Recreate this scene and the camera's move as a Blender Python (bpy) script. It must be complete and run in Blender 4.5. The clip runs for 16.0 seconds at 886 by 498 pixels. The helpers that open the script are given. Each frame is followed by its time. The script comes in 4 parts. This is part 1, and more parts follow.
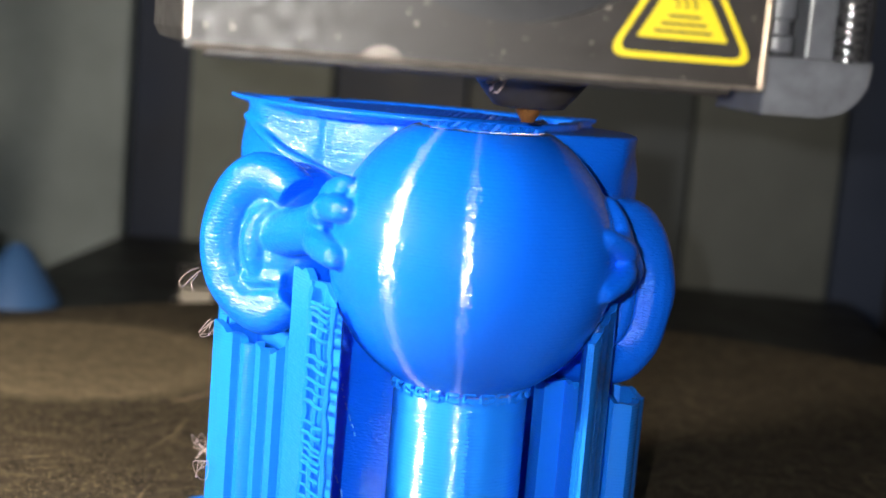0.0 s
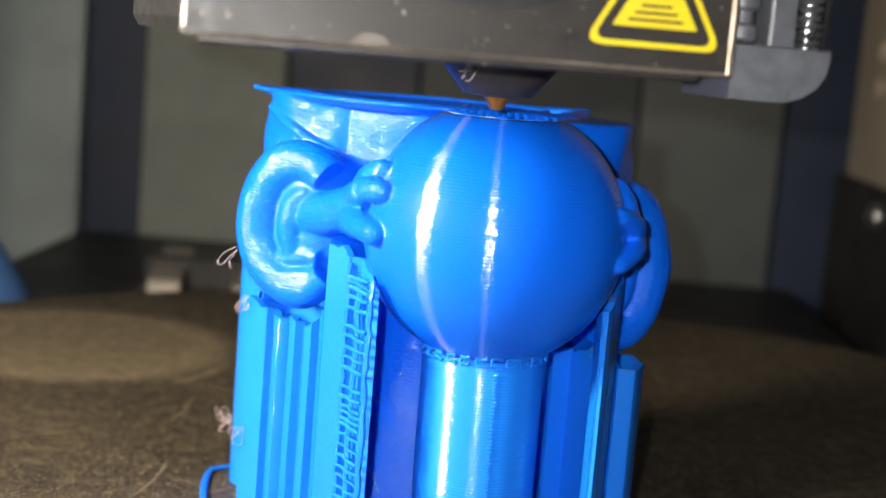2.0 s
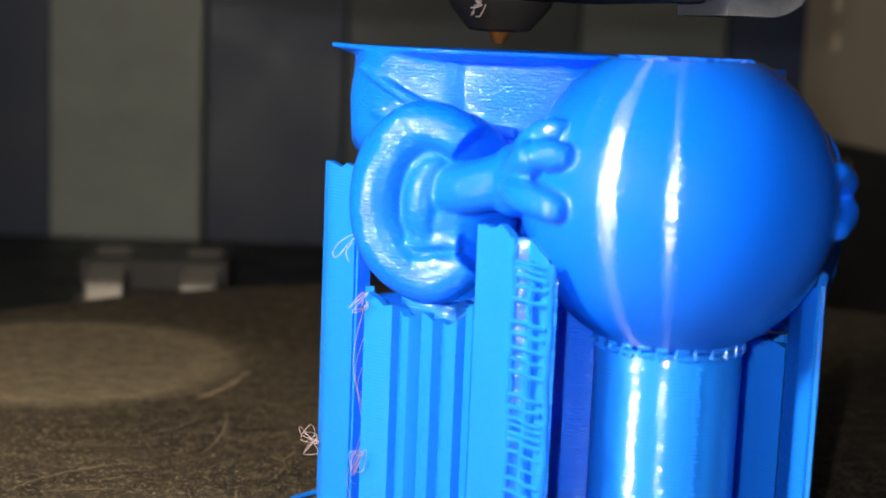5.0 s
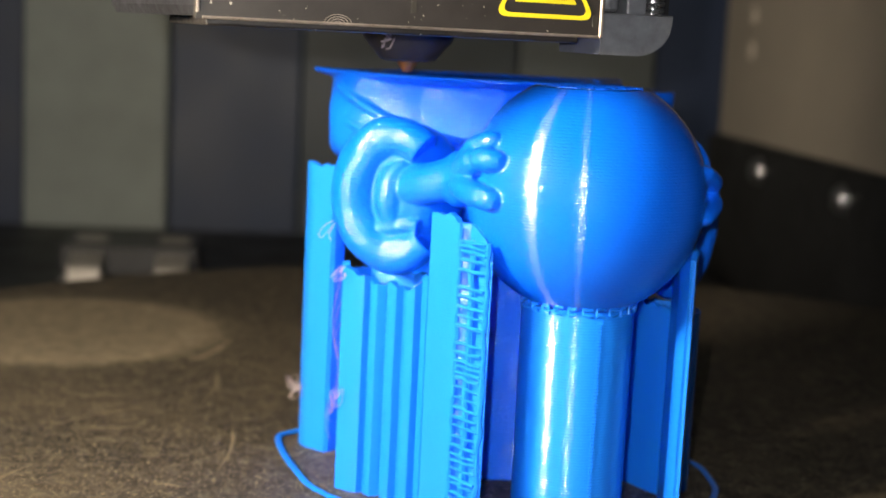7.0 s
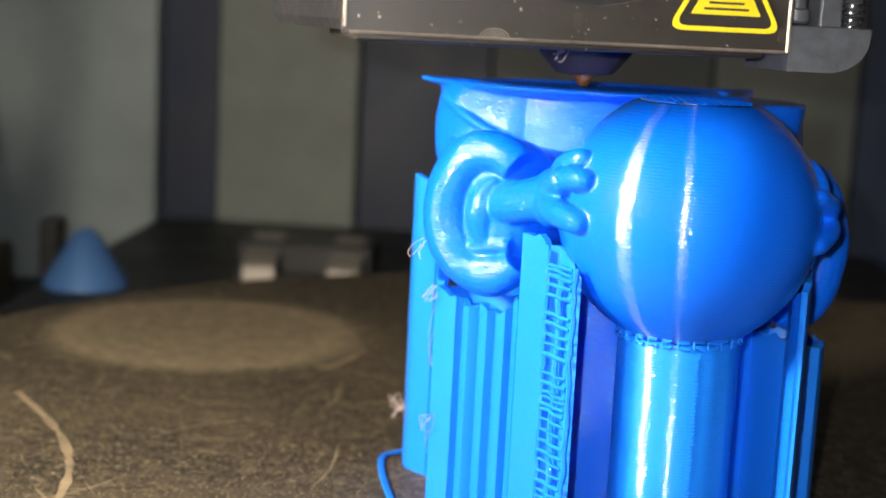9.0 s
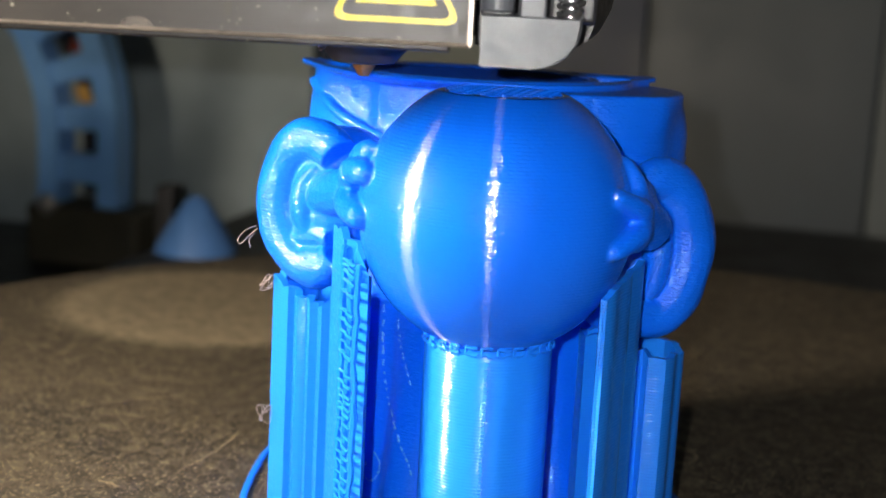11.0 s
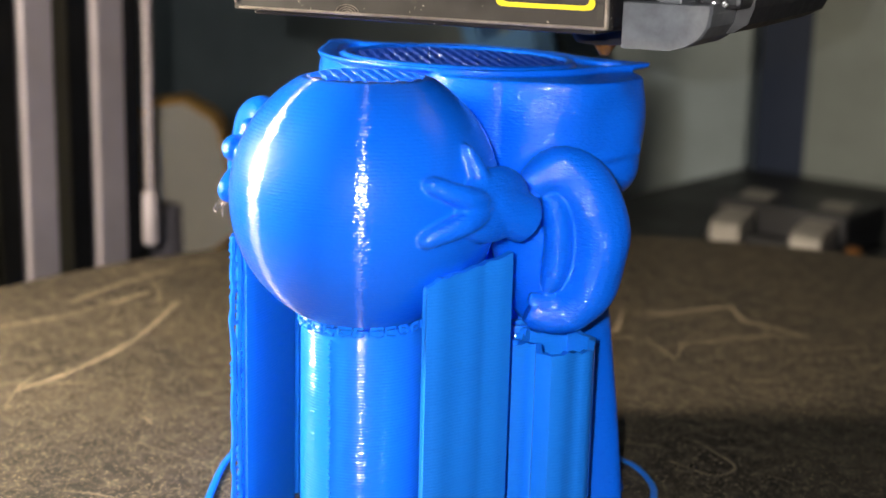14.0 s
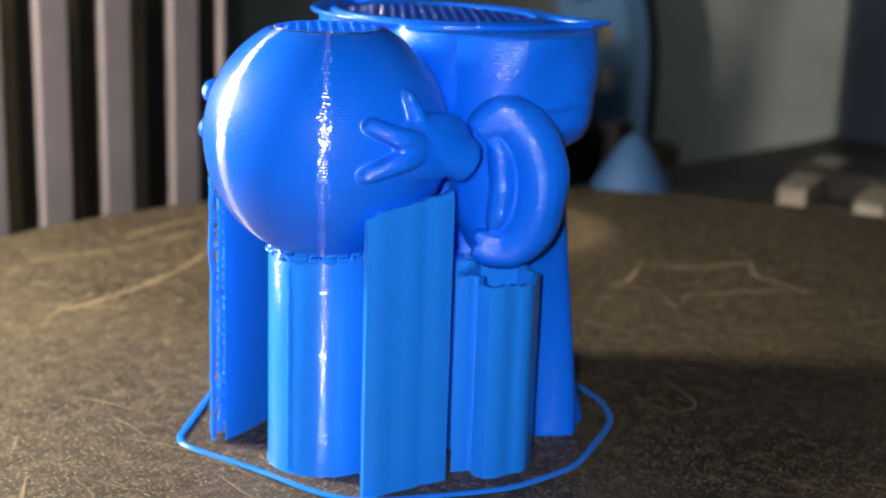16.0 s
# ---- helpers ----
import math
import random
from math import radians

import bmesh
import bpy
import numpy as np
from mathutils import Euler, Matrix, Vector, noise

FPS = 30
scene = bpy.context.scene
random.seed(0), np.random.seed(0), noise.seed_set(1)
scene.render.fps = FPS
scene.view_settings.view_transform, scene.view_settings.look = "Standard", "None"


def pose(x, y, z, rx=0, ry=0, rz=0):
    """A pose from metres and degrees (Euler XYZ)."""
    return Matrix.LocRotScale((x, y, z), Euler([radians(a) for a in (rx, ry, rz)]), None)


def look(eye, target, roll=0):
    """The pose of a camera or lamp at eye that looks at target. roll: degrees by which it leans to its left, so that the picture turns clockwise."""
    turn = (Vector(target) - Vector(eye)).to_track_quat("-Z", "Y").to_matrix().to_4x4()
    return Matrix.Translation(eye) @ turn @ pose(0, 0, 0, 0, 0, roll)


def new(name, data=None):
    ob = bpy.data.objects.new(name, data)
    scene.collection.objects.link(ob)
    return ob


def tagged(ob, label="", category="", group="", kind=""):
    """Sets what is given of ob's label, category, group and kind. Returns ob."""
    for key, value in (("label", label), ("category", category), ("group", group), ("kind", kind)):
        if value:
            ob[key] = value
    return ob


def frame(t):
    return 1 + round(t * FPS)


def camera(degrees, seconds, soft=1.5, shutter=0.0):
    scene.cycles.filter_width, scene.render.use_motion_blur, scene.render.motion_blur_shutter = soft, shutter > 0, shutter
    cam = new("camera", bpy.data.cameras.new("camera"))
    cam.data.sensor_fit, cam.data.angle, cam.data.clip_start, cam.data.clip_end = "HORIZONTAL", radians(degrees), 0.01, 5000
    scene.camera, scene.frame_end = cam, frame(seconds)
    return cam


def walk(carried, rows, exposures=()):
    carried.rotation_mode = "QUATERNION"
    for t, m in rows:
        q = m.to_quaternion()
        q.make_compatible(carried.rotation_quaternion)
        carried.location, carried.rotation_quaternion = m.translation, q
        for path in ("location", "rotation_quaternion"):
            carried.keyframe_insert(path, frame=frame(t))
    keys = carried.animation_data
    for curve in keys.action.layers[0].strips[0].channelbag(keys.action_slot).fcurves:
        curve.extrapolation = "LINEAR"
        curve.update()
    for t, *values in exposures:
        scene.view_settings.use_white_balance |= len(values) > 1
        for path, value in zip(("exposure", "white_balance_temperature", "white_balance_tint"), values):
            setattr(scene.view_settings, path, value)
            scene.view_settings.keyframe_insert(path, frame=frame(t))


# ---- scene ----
CM = 0.01   # everything below is laid out in centimetres

# camera path: seconds, eye, target (centimetres), roll
PATH = [
    (0, (0.586, -11.121, 4.785), (0.432, -9.148, 4.495), 4.7),
    (0.5, (0.408, -11.747, 4.857), (0.296, -9.771, 4.569), 4.7),
    (1, (0.191, -11.15, 4.841), (0.1, -9.172, 4.558), 4.7),
    (1.5, (0.179, -12.157, 4.715), (0.11, -10.178, 4.432), 4.8),
    (2, (-0.182, -12.217, 4.69), (-0.23, -10.238, 4.407), 4.7),
    (2.5, (-0.663, -11.156, 4.621), (-0.678, -9.176, 4.339), 4.7),
    (3, (-1.472, -10.305, 4.486), (-1.456, -8.324, 4.214), 4.4),
    (3.2, (-1.832, -10.096, 4.478), (-1.788, -8.117, 4.194), 3.8),
    (5.3, (-2.672, -10.111, 4.205), (-2.494, -8.141, 3.912), 2.5),
    (5.5, (-2.839, -10.693, 4.294), (-2.62, -8.726, 4.003), 3.1),
    (6, (-3.027, -11.666, 4.308), (-2.773, -9.705, 4.004), 2.9),
    (6.5, (-2.972, -12.322, 4.434), (-2.745, -10.357, 4.139), 3.1),
    (7, (-2.9, -13.133, 4.568), (-2.669, -11.169, 4.268), 2.9),
    (7.5, (-2.632, -13.682, 4.657), (-2.446, -11.713, 4.361), 3.0),
    (8, (-2.712, -13.21, 4.78), (-2.588, -11.236, 4.483), 3.1),
    (8.2, (-2.593, -13.155, 4.743), (-2.502, -11.18, 4.443), 3.1),
    (10.3, (0.627, -11.17, 4.936), (0.291, -9.235, 4.559), 2.8),
    (10.5, (1.033, -11.278, 5.061), (0.677, -9.348, 4.676), 2.9),
    (11, (2.311, -11.344, 5.087), (1.841, -9.438, 4.701), 3.0),
    (11.5, (3.143, -10.455, 5.07), (2.547, -8.584, 4.689), 3.1),
    (12, (4.101, -10.478, 4.987), (3.343, -8.669, 4.6), 2.9),
    (12.5, (5.071, -10.283, 5.307), (4.16, -8.55, 4.899), 1.8),
    (13, (6.065, -9.786, 5.507), (5.023, -8.129, 5.094), 1.3),
    (13.5, (6.923, -9.042, 5.544), (5.779, -7.459, 5.112), 1.4),
    (14, (7.866, -8.667, 5.406), (6.632, -7.159, 4.954), 1.5),
    (14.5, (8.598, -8.235, 5.433), (7.289, -6.797, 4.967), 1.7),
    (15, (9.373, -8.308, 5.605), (8.012, -6.924, 5.127), 1.7),
    (15.5, (10.13, -8.382, 5.442), (8.752, -7.018, 4.951), 1.8),
    (16, (9.925, -8.381, 5.467), (8.55, -7.017, 4.964), 1.9),
]
cam = camera(34.3, 16.0, soft=1.6)
cam.data.dof.use_dof = True
cam.data.dof.focus_distance = 0.118
cam.data.dof.aperture_fstop = 41.0
EYES = [(t, look(Vector(e) * CM, Vector(g) * CM, r)) for t, e, g, r in PATH]
walk(cam, EYES, exposures=[(0, -0.35), (3, -0.3), (5.3, -0.85), (5.6, -0.8), (6.5, -0.45), (8, -0.3), (10.3, -0.3), (12, -0.15), (13.5, 0.05), (14.5, 0.1), (16, 0.0)])

# ---------------------------------------------------------------- light
world = bpy.data.worlds.new("room_light")
scene.world = world
world.use_nodes = True
wb = world.node_tree.nodes["Background"]
wb.inputs[0].default_value = (0.66, 0.84, 1.0, 1)
wb.inputs[1].default_value = 0.035

TORCH_POWER = 27000.0
WORK_POWER = 500.0
WORK_AT = (-10.6, -5.6, 6.6)   # a lamp standing beside the printer


# ---------------------------------------------------------------- materials
def base_mat(name, color, rough=0.5, metal=0.0, spec=0.5):
    m = bpy.data.materials.new(name)
    m.use_nodes = True
    b = m.node_tree.nodes["Principled BSDF"]
    b.inputs["Base Color"].default_value = (*color, 1)
    b.inputs["Roughness"].default_value = rough
    b.inputs["Metallic"].default_value = metal
    b.inputs["Specular IOR Level"].default_value = spec
    return m, m.node_tree, b


def nd(nt, kind, **kw):
    n = nt.nodes.new(kind)
    for k, v in kw.items():
        n.inputs[k.replace("_", " ")].default_value = v
    return n


def coords(nt):
    return nt.nodes.new("ShaderNodeTexCoord").outputs["Object"]


def ramp(nt, fac, stops):
    r = nt.nodes.new("ShaderNodeValToRGB")
    el = r.color_ramp.elements
    el[0].position, el[0].color = stops[0][0], (*stops[0][1], 1)
    el[1].position, el[1].color = stops[-1][0], (*stops[-1][1], 1)
    for p, c in stops[1:-1]:
        e = el.new(p)
        e.color = (*c, 1)
    nt.links.new(fac, r.inputs[0])
    return r.outputs[0]


def maths(nt, op, a, b=None, clamp=False):
    n = nt.nodes.new("ShaderNodeMath")
    n.operation = op
    n.use_clamp = clamp
    for i, v in enumerate((a, b)):
        if v is None:
            continue
        if isinstance(v, (int, float)):
            n.inputs[i].default_value = v
        else:
            nt.links.new(v, n.inputs[i])
    return n.outputs[0]


def mixed(nt, fac, a, b):
    n = nt.nodes.new("ShaderNodeMix")
    n.data_type = "RGBA"
    if isinstance(fac, (int, float)):
        n.inputs[0].default_value = fac
    else:
        nt.links.new(fac, n.inputs[0])
    for i, v in ((6, a), (7, b)):
        if isinstance(v, tuple):
            n.inputs[i].default_value = (*v, 1)
        else:
            nt.links.new(v, n.inputs[i])
    return n.outputs[2]


def noise_tex(nt, co, scale, detail=4.0, rough=0.55):
    n = nd(nt, "ShaderNodeTexNoise", Scale=scale, Detail=detail, Roughness=rough)
    nt.links.new(co, n.inputs["Vector"])
    return n.outputs[0]


def bumped(nt, b, height, dist, strength=1.0, under=None):
    n = nt.nodes.new("ShaderNodeBump")
    n.inputs["Strength"].default_value = strength
    n.inputs["Distance"].default_value = dist
    nt.links.new(height, n.inputs["Height"])
    if under is not None:
        nt.links.new(under, n.inputs["Normal"])
    nt.links.new(n.outputs[0], b.inputs["Normal"])
    return n.outputs[0]


LAYER = 0.00027
GLOBE = (-0.05, -0.03, 3.13, 1.125)   # centre and radius of the printed globe


def filament(name, color, rough=0.42, ridge=0.000003, grit=0.000030, sheen=0.17, bead=0.000008, coarse=3.8):
    """Glossy extruded plastic: its fine level layers stretch every highlight upright."""
    m, nt, b = base_mat(name, color, rough)
    co = coords(nt)
    sep = nt.nodes.new("ShaderNodeSeparateXYZ")
    nt.links.new(co, sep.inputs[0])
    wob = noise_tex(nt, co, 260.0, 2.0)
    zz = maths(nt, "ADD", maths(nt, "MULTIPLY", sep.outputs[2], 2 * math.pi / LAYER), maths(nt, "MULTIPLY", wob, 1.6))
    wave = maths(nt, "SINE", zz)
    n1 = bumped(nt, b, wave, ridge)
    slow = noise_tex(nt, co, 420.0, 3.0)
    n2 = bumped(nt, b, slow, grit * 2.0, 0.6, n1)
    # specks are wider along the layers than across them
    mp = nt.nodes.new("ShaderNodeMapping")
    mp.inputs["Scale"].default_value = (1.0, 1.0, 2.2)
    nt.links.new(co, mp.inputs["Vector"])
    fine = noise_tex(nt, mp.outputs[0], 3000.0, 1.0)
    last = bumped(nt, b, fine, grit, 1.0, n2)
    lay = nt.nodes.new("ShaderNodeMapping")
    lay.inputs["Scale"].default_value = (0.03, 0.03, 1.0)
    nt.links.new(co, lay.inputs["Vector"])
    bands = noise_tex(nt, lay.outputs[0], 2400.0, 3.0)
    bumped(nt, b, bands, 0.000006, 0.8, last)
    tone = noise_tex(nt, co, 180.0, 5.0)
    nt.links.new(mixed(nt, maths(nt, "MULTIPLY", tone, 0.5), color, tuple(min(1, c * 1.25 + 0.004) for c in color)), b.inputs["Base Color"])
    rr = ramp(nt, noise_tex(nt, mp.outputs[0], 1500.0, 3.0), [(0.3, (rough * 0.75,) * 3), (0.75, (rough * 1.3,) * 3)])
    nt.links.new(rr, b.inputs["Roughness"])
    b.inputs["Specular IOR Level"].default_value = 0.1
    def over(height, dist, under=None):
        n = nt.nodes.new("ShaderNodeBump")
        n.inputs["Distance"].default_value = dist
        nt.links.new(height, n.inputs["Height"])
        if under is not None:
            nt.links.new(under, n.inputs["Normal"])
        return n.outputs[0]
    speck = over(noise_tex(nt, mp.outputs[0], 1500.0, 1.0), grit * 1.5, over(bands, 0.000016, over(wave, bead)))
    # the globe came out smooth; all else is grainier
    away = nt.nodes.new("ShaderNodeVectorMath")
    away.operation = "DISTANCE"
    nt.links.new(co, away.inputs[0])
    away.inputs[1].default_value = Vector(GLOBE[:3]) * CM
    rest = maths(nt, "MULTIPLY", maths(nt, "SUBTRACT", away.outputs["Value"], (GLOBE[3] + 0.02) * CM), 3000.0, True)
    grain = nt.nodes.new("ShaderNodeBump")
    nt.links.new(maths(nt, "ADD", maths(nt, "MULTIPLY", rest, grit * coarse * 1.5), grit * 0.25), grain.inputs["Distance"])
    nt.links.new(noise_tex(nt, mp.outputs[0], 2100.0, 1.0), grain.inputs["Height"])
    nt.links.new(speck, grain.inputs["Normal"])
    shine = grain.outputs[0]
    pits = nt.nodes.new("ShaderNodeBump")
    nt.links.new(maths(nt, "MULTIPLY", rest, grit * coarse * 0.8), pits.inputs["Distance"])
    nt.links.new(noise_tex(nt, mp.outputs[0], 1900.0, 2.0), pits.inputs["Height"])
    nt.links.new(b.inputs["Normal"].links[0].from_socket, pits.inputs["Normal"])
    nt.links.new(pits.outputs[0], b.inputs["Normal"])
    geo = nt.nodes.new("ShaderNodeNewGeometry")
    level = nt.nodes.new("ShaderNodeVectorMath")
    level.operation = "CROSS_PRODUCT"
    nt.links.new(geo.outputs["Normal"], level.inputs[0])
    level.inputs[1].default_value = (0, 0.02, 1)
    gloss = nt.nodes.new("ShaderNodeBsdfAnisotropic")
    gloss.inputs["Color"].default_value = (1, 1, 1, 1)
    nt.links.new(maths(nt, "SUBTRACT", sheen, maths(nt, "MULTIPLY", rest, sheen * 0.42)), gloss.inputs["Roughness"])
    nt.links.new(maths(nt, "SUBTRACT", 0.82, maths(nt, "MULTIPLY", rest, 0.42)), gloss.inputs["Anisotropy"])
    nt.links.new(level.outputs[0], gloss.inputs["Tangent"])
    nt.links.new(shine, gloss.inputs["Normal"])
    fr = nt.nodes.new("ShaderNodeFresnel")
    fr.inputs["IOR"].default_value = 1.62
    mx = nt.nodes.new("ShaderNodeMixShader")
    nt.links.new(maths(nt, "MULTIPLY", fr.outputs[0], maths(nt, "SUBTRACT", 1.0, maths(nt, "MULTIPLY", rest, 0.02 * coarse + 0.2))), mx.inputs[0])
    nt.links.new(b.outputs[0], mx.inputs[1])
    nt.links.new(gloss.outputs[0], mx.inputs[2])
    nt.links.new(mx.outputs[0], nt.nodes["Material Output"].inputs[0])
    return m


BLUE = (0.001, 0.132, 0.92)
M_BLUE = filament("blue_filament", BLUE)
M_SUPPORT = filament("blue_support_filament", (0.008, 0.195, 0.88), 0.40, 0.000005, 0.000022, 0.16, 0.000008, 0.9)
# the print's blue darkened, so shade inside the open top is in the colour
M_INFILL_SHADE = filament("shaded_infill_filament", (0.001, 0.022, 0.20), 0.5)


def bed_material():
    m, nt, b = base_mat("worn_bed_coating", (0.05, 0.04, 0.03), 0.6)
    co = coords(nt)
    big = noise_tex(nt, co, 45.0, 6.0, 0.6)
    mid = noise_tex(nt, co, 420.0, 6.0, 0.7)
    fine = noise_tex(nt, co, 2600.0, 4.0, 0.7)
    c1 = ramp(nt, big, [(0.36, (0.008, 0.0068, 0.005)), (0.64, (0.045, 0.035, 0.022))])
    c2 = mixed(nt, ramp(nt, mid, [(0.48, (0, 0, 0)), (0.66, (1, 1, 1))]), c1, (0.085, 0.066, 0.041))
    c3 = mixed(nt, ramp(nt, fine, [(0.57, (0, 0, 0)), (0.64, (1, 1, 1))]), c2, (0.42, 0.33, 0.205))
    c4 = mixed(nt, ramp(nt, fine, [(0.36, (1, 1, 1)), (0.46, (0, 0, 0))]), c3, (0.016, 0.013, 0.010))
    chips = noise_tex(nt, co, 1250.0, 2.0, 0.6)
    c4 = mixed(nt, ramp(nt, chips, [(0.60, (0, 0, 0)), (0.66, (0.4, 0.4, 0.4))]), c4, (0.30, 0.24, 0.16))
    c4 = mixed(nt, ramp(nt, chips, [(0.34, (0.5, 0.5, 0.5)), (0.41, (0, 0, 0))]), c4, (0.006, 0.005, 0.004))
    vd = nt.nodes.new("ShaderNodeVectorMath")
    vd.operation = "DISTANCE"
    nt.links.new(co, vd.inputs[0])
    vd.inputs[1].default_value = (-0.059, 0.079, 0)
    rim = maths(nt, "ADD", vd.outputs["Value"], maths(nt, "MULTIPLY", big, 0.006))
    disc = ramp(nt, rim, [(0.0, (0.5,) * 3), (0.0225, (0.55,) * 3), (0.0255, (1.0,) * 3), (0.0275, (0, 0, 0))])
    c4 = mixed(nt, maths(nt, "MULTIPLY", disc, ramp(nt, mid, [(0.25, (0.35,) * 3), (0.6, (0.85,) * 3)])), c4, (0.36, 0.29, 0.19))
    nt.links.new(c4, b.inputs["Base Color"])
    nt.links.new(ramp(nt, mid, [(0.3, (0.75,) * 3), (0.8, (0.42,) * 3)]), b.inputs["Roughness"])
    n1 = bumped(nt, b, fine, 0.00012, 0.7)
    bumped(nt, b, mid, 0.0002, 0.5, n1)
    return m


def speckled(name, color, rough, metal=0.0, scale=400.0, spread=0.35, bump=0.00004, scratch=None):
    m, nt, b = base_mat(name, color, rough, metal)
    co = coords(nt)
    n1 = noise_tex(nt, co, scale, 5.0, 0.65)
    n2 = noise_tex(nt, co, scale * 0.12, 4.0)
    both = maths(nt, "ADD", maths(nt, "MULTIPLY", n1, 0.5), maths(nt, "MULTIPLY", n2, 0.5))
    lo = tuple(c * (1 - spread) for c in color)
    hi = tuple(min(1, c * (1 + spread)) for c in color)
    out = ramp(nt, both, [(0.35, lo), (0.65, hi)])
    if scratch:
        spots = noise_tex(nt, co, scale * 2.2, 2.0)
        out = mixed(nt, ramp(nt, spots, [(0.70, (0, 0, 0)), (0.74, (1, 1, 1))]), out, scratch)
    nt.links.new(out, b.inputs["Base Color"])
    nt.links.new(ramp(nt, n1, [(0.3, (max(0.05, rough - 0.1),) * 3), (0.7, (min(1, rough + 0.12),) * 3)]), b.inputs["Roughness"])
    bumped(nt, b, n1, bump, 0.6)
    return m


def glowing(name, color, strength):
    m = bpy.data.materials.new(name)
    m.use_nodes = True
    nt = m.node_tree
    nt.nodes.clear()
    e = nt.nodes.new("ShaderNodeEmission")
    e.inputs[0].default_value = (*color, 1)
    e.inputs[1].default_value = strength
    o = nt.nodes.new("ShaderNodeOutputMaterial")
    nt.links.new(e.outputs[0], o.inputs[0])
    return m


M_BED = bed_material()
M_MARK = speckled("scratch_mark", (0.21, 0.165, 0.11), 0.7, 0, 1500.0)
M_COVER = speckled("painted_steel_cover", (0.026, 0.022, 0.020), 0.45, 0.1, 900.0, 0.25, 0.00003, (0.4, 0.36, 0.3))
M_COVER_EDGE = speckled("worn_steel_edge", (0.36, 0.31, 0.27), 0.35, 0.7, 1200.0)
M_BLACK = speckled("black_plastic", (0.018, 0.018, 0.021), 0.38, 0, 900.0)
M_GREY = speckled("grey_plastic", (0.11, 0.115, 0.13), 0.4, 0, 900.0)
M_STEEL = speckled("steel", (0.42, 0.42, 0.44), 0.28, 0.9, 1500.0)
M_BRASS = speckled("dirty_brass", (0.50, 0.22, 0.07), 0.35, 0.8, 2500.0)
M_SOCK = speckled("black_silicone", (0.03, 0.027, 0.026), 0.45, 0, 1500.0)
M_YELLOW = speckled("yellow_sticker", (0.85, 0.66, 0.02), 0.4, 0, 1500.0, 0.08)
M_INK = speckled("dark_ink", (0.03, 0.026, 0.02), 0.5)
M_STRING = speckled("pale_plastic_string", (0.42, 0.34, 0.32), 0.4)
# filament blue made paler to paint the glints along the robe's ridges
M_GLINT = speckled("pale_blue_glint_plastic", (0.16, 0.46, 0.92), 0.25, 0, 1500.0)
M_PANEL = speckled("grey_enclosure_panel", (0.40, 0.47, 0.49), 0.5, 0, 30.0, 0.25)
M_NAVY = speckled("navy_enclosure_panel", (0.022, 0.036, 0.08), 0.5, 0, 30.0, 0.25)
M_OLIVE = speckled("olive_enclosure_panel", (0.28, 0.31, 0.29), 0.6, 0, 30.0, 0.25)
M_SLATE = speckled("slate_enclosure_panel", (0.044, 0.056, 0.068), 0.5, 0, 30.0, 0.25)
M_MIDGREY = speckled("mid_grey_enclosure_panel", (0.10, 0.115, 0.12), 0.5, 0, 30.0, 0.25)
M_DARK = speckled("dark_housing", (0.012, 0.012, 0.013), 0.5, 0, 60.0)
M_BEIGE = speckled("beige_board", (0.34, 0.30, 0.25), 0.6, 0, 60.0, 0.15)
M_ALU = speckled("anodised_aluminium", (0.36, 0.32, 0.35), 0.5, 0.2, 200.0, 0.12)
M_BROWN = speckled("brown_bar", (0.06, 0.052, 0.032), 0.6, 0, 100.0)
M_CREAM = speckled("cream_plastic", (0.92, 0.80, 0.62), 0.5, 0, 120.0, 0.06)
M_AMBER = speckled("amber_edge", (0.75, 0.42, 0.09), 0.5, 0, 120.0, 0.1)
M_CHAIN = speckled("light_blue_plastic", (0.22, 0.48, 0.98), 0.45, 0, 120.0, 0.15)
M_ORANGE = speckled("orange_plastic", (0.9, 0.22, 0.03), 0.45, 0, 120.0, 0.1)
M_DULLBLUE = speckled("dull_blue_plastic", (0.07, 0.18, 0.45), 0.5, 0, 120.0, 0.15)
M_RED = speckled("dull_red_plastic", (0.28, 0.05, 0.03), 0.5, 0, 120.0, 0.1)
M_CLIP = speckled("bare_steel_clip", (0.45, 0.42, 0.38), 0.4, 0.6, 150.0, 0.15)


# ---------------------------------------------------------------- helpers
def part(name, bm, material, parent=None, label="", smooth=True, at=(0, 0, 0)):
    """Links a bmesh drawn in centimetres as one mesh object."""
    bmesh.ops.recalc_face_normals(bm, faces=bm.faces)
    for v in bm.verts:
        v.co *= CM
    me = bpy.data.meshes.new(name)
    bm.to_mesh(me)
    bm.free()
    for mm in material if isinstance(material, (list, tuple)) else [material]:
        me.materials.append(mm)
    if smooth:
        for p in me.polygons:
            p.use_smooth = True
        try:
            me.set_sharp_from_angle(angle=radians(40))
        except AttributeError:
            pass
    ob = new(name, me)
    ob.location = Vector(at) * CM
    if parent is not None:
        ob.parent = parent
    if label:
        ob["label"] = label
    return ob


def thing(name, label, category, group="", kind="", at=(0, 0, 0)):
    ob = new(name)
    ob.empty_display_size = 0.01
    ob.location = Vector(at) * CM
    return tagged(ob, label, category, group, kind)


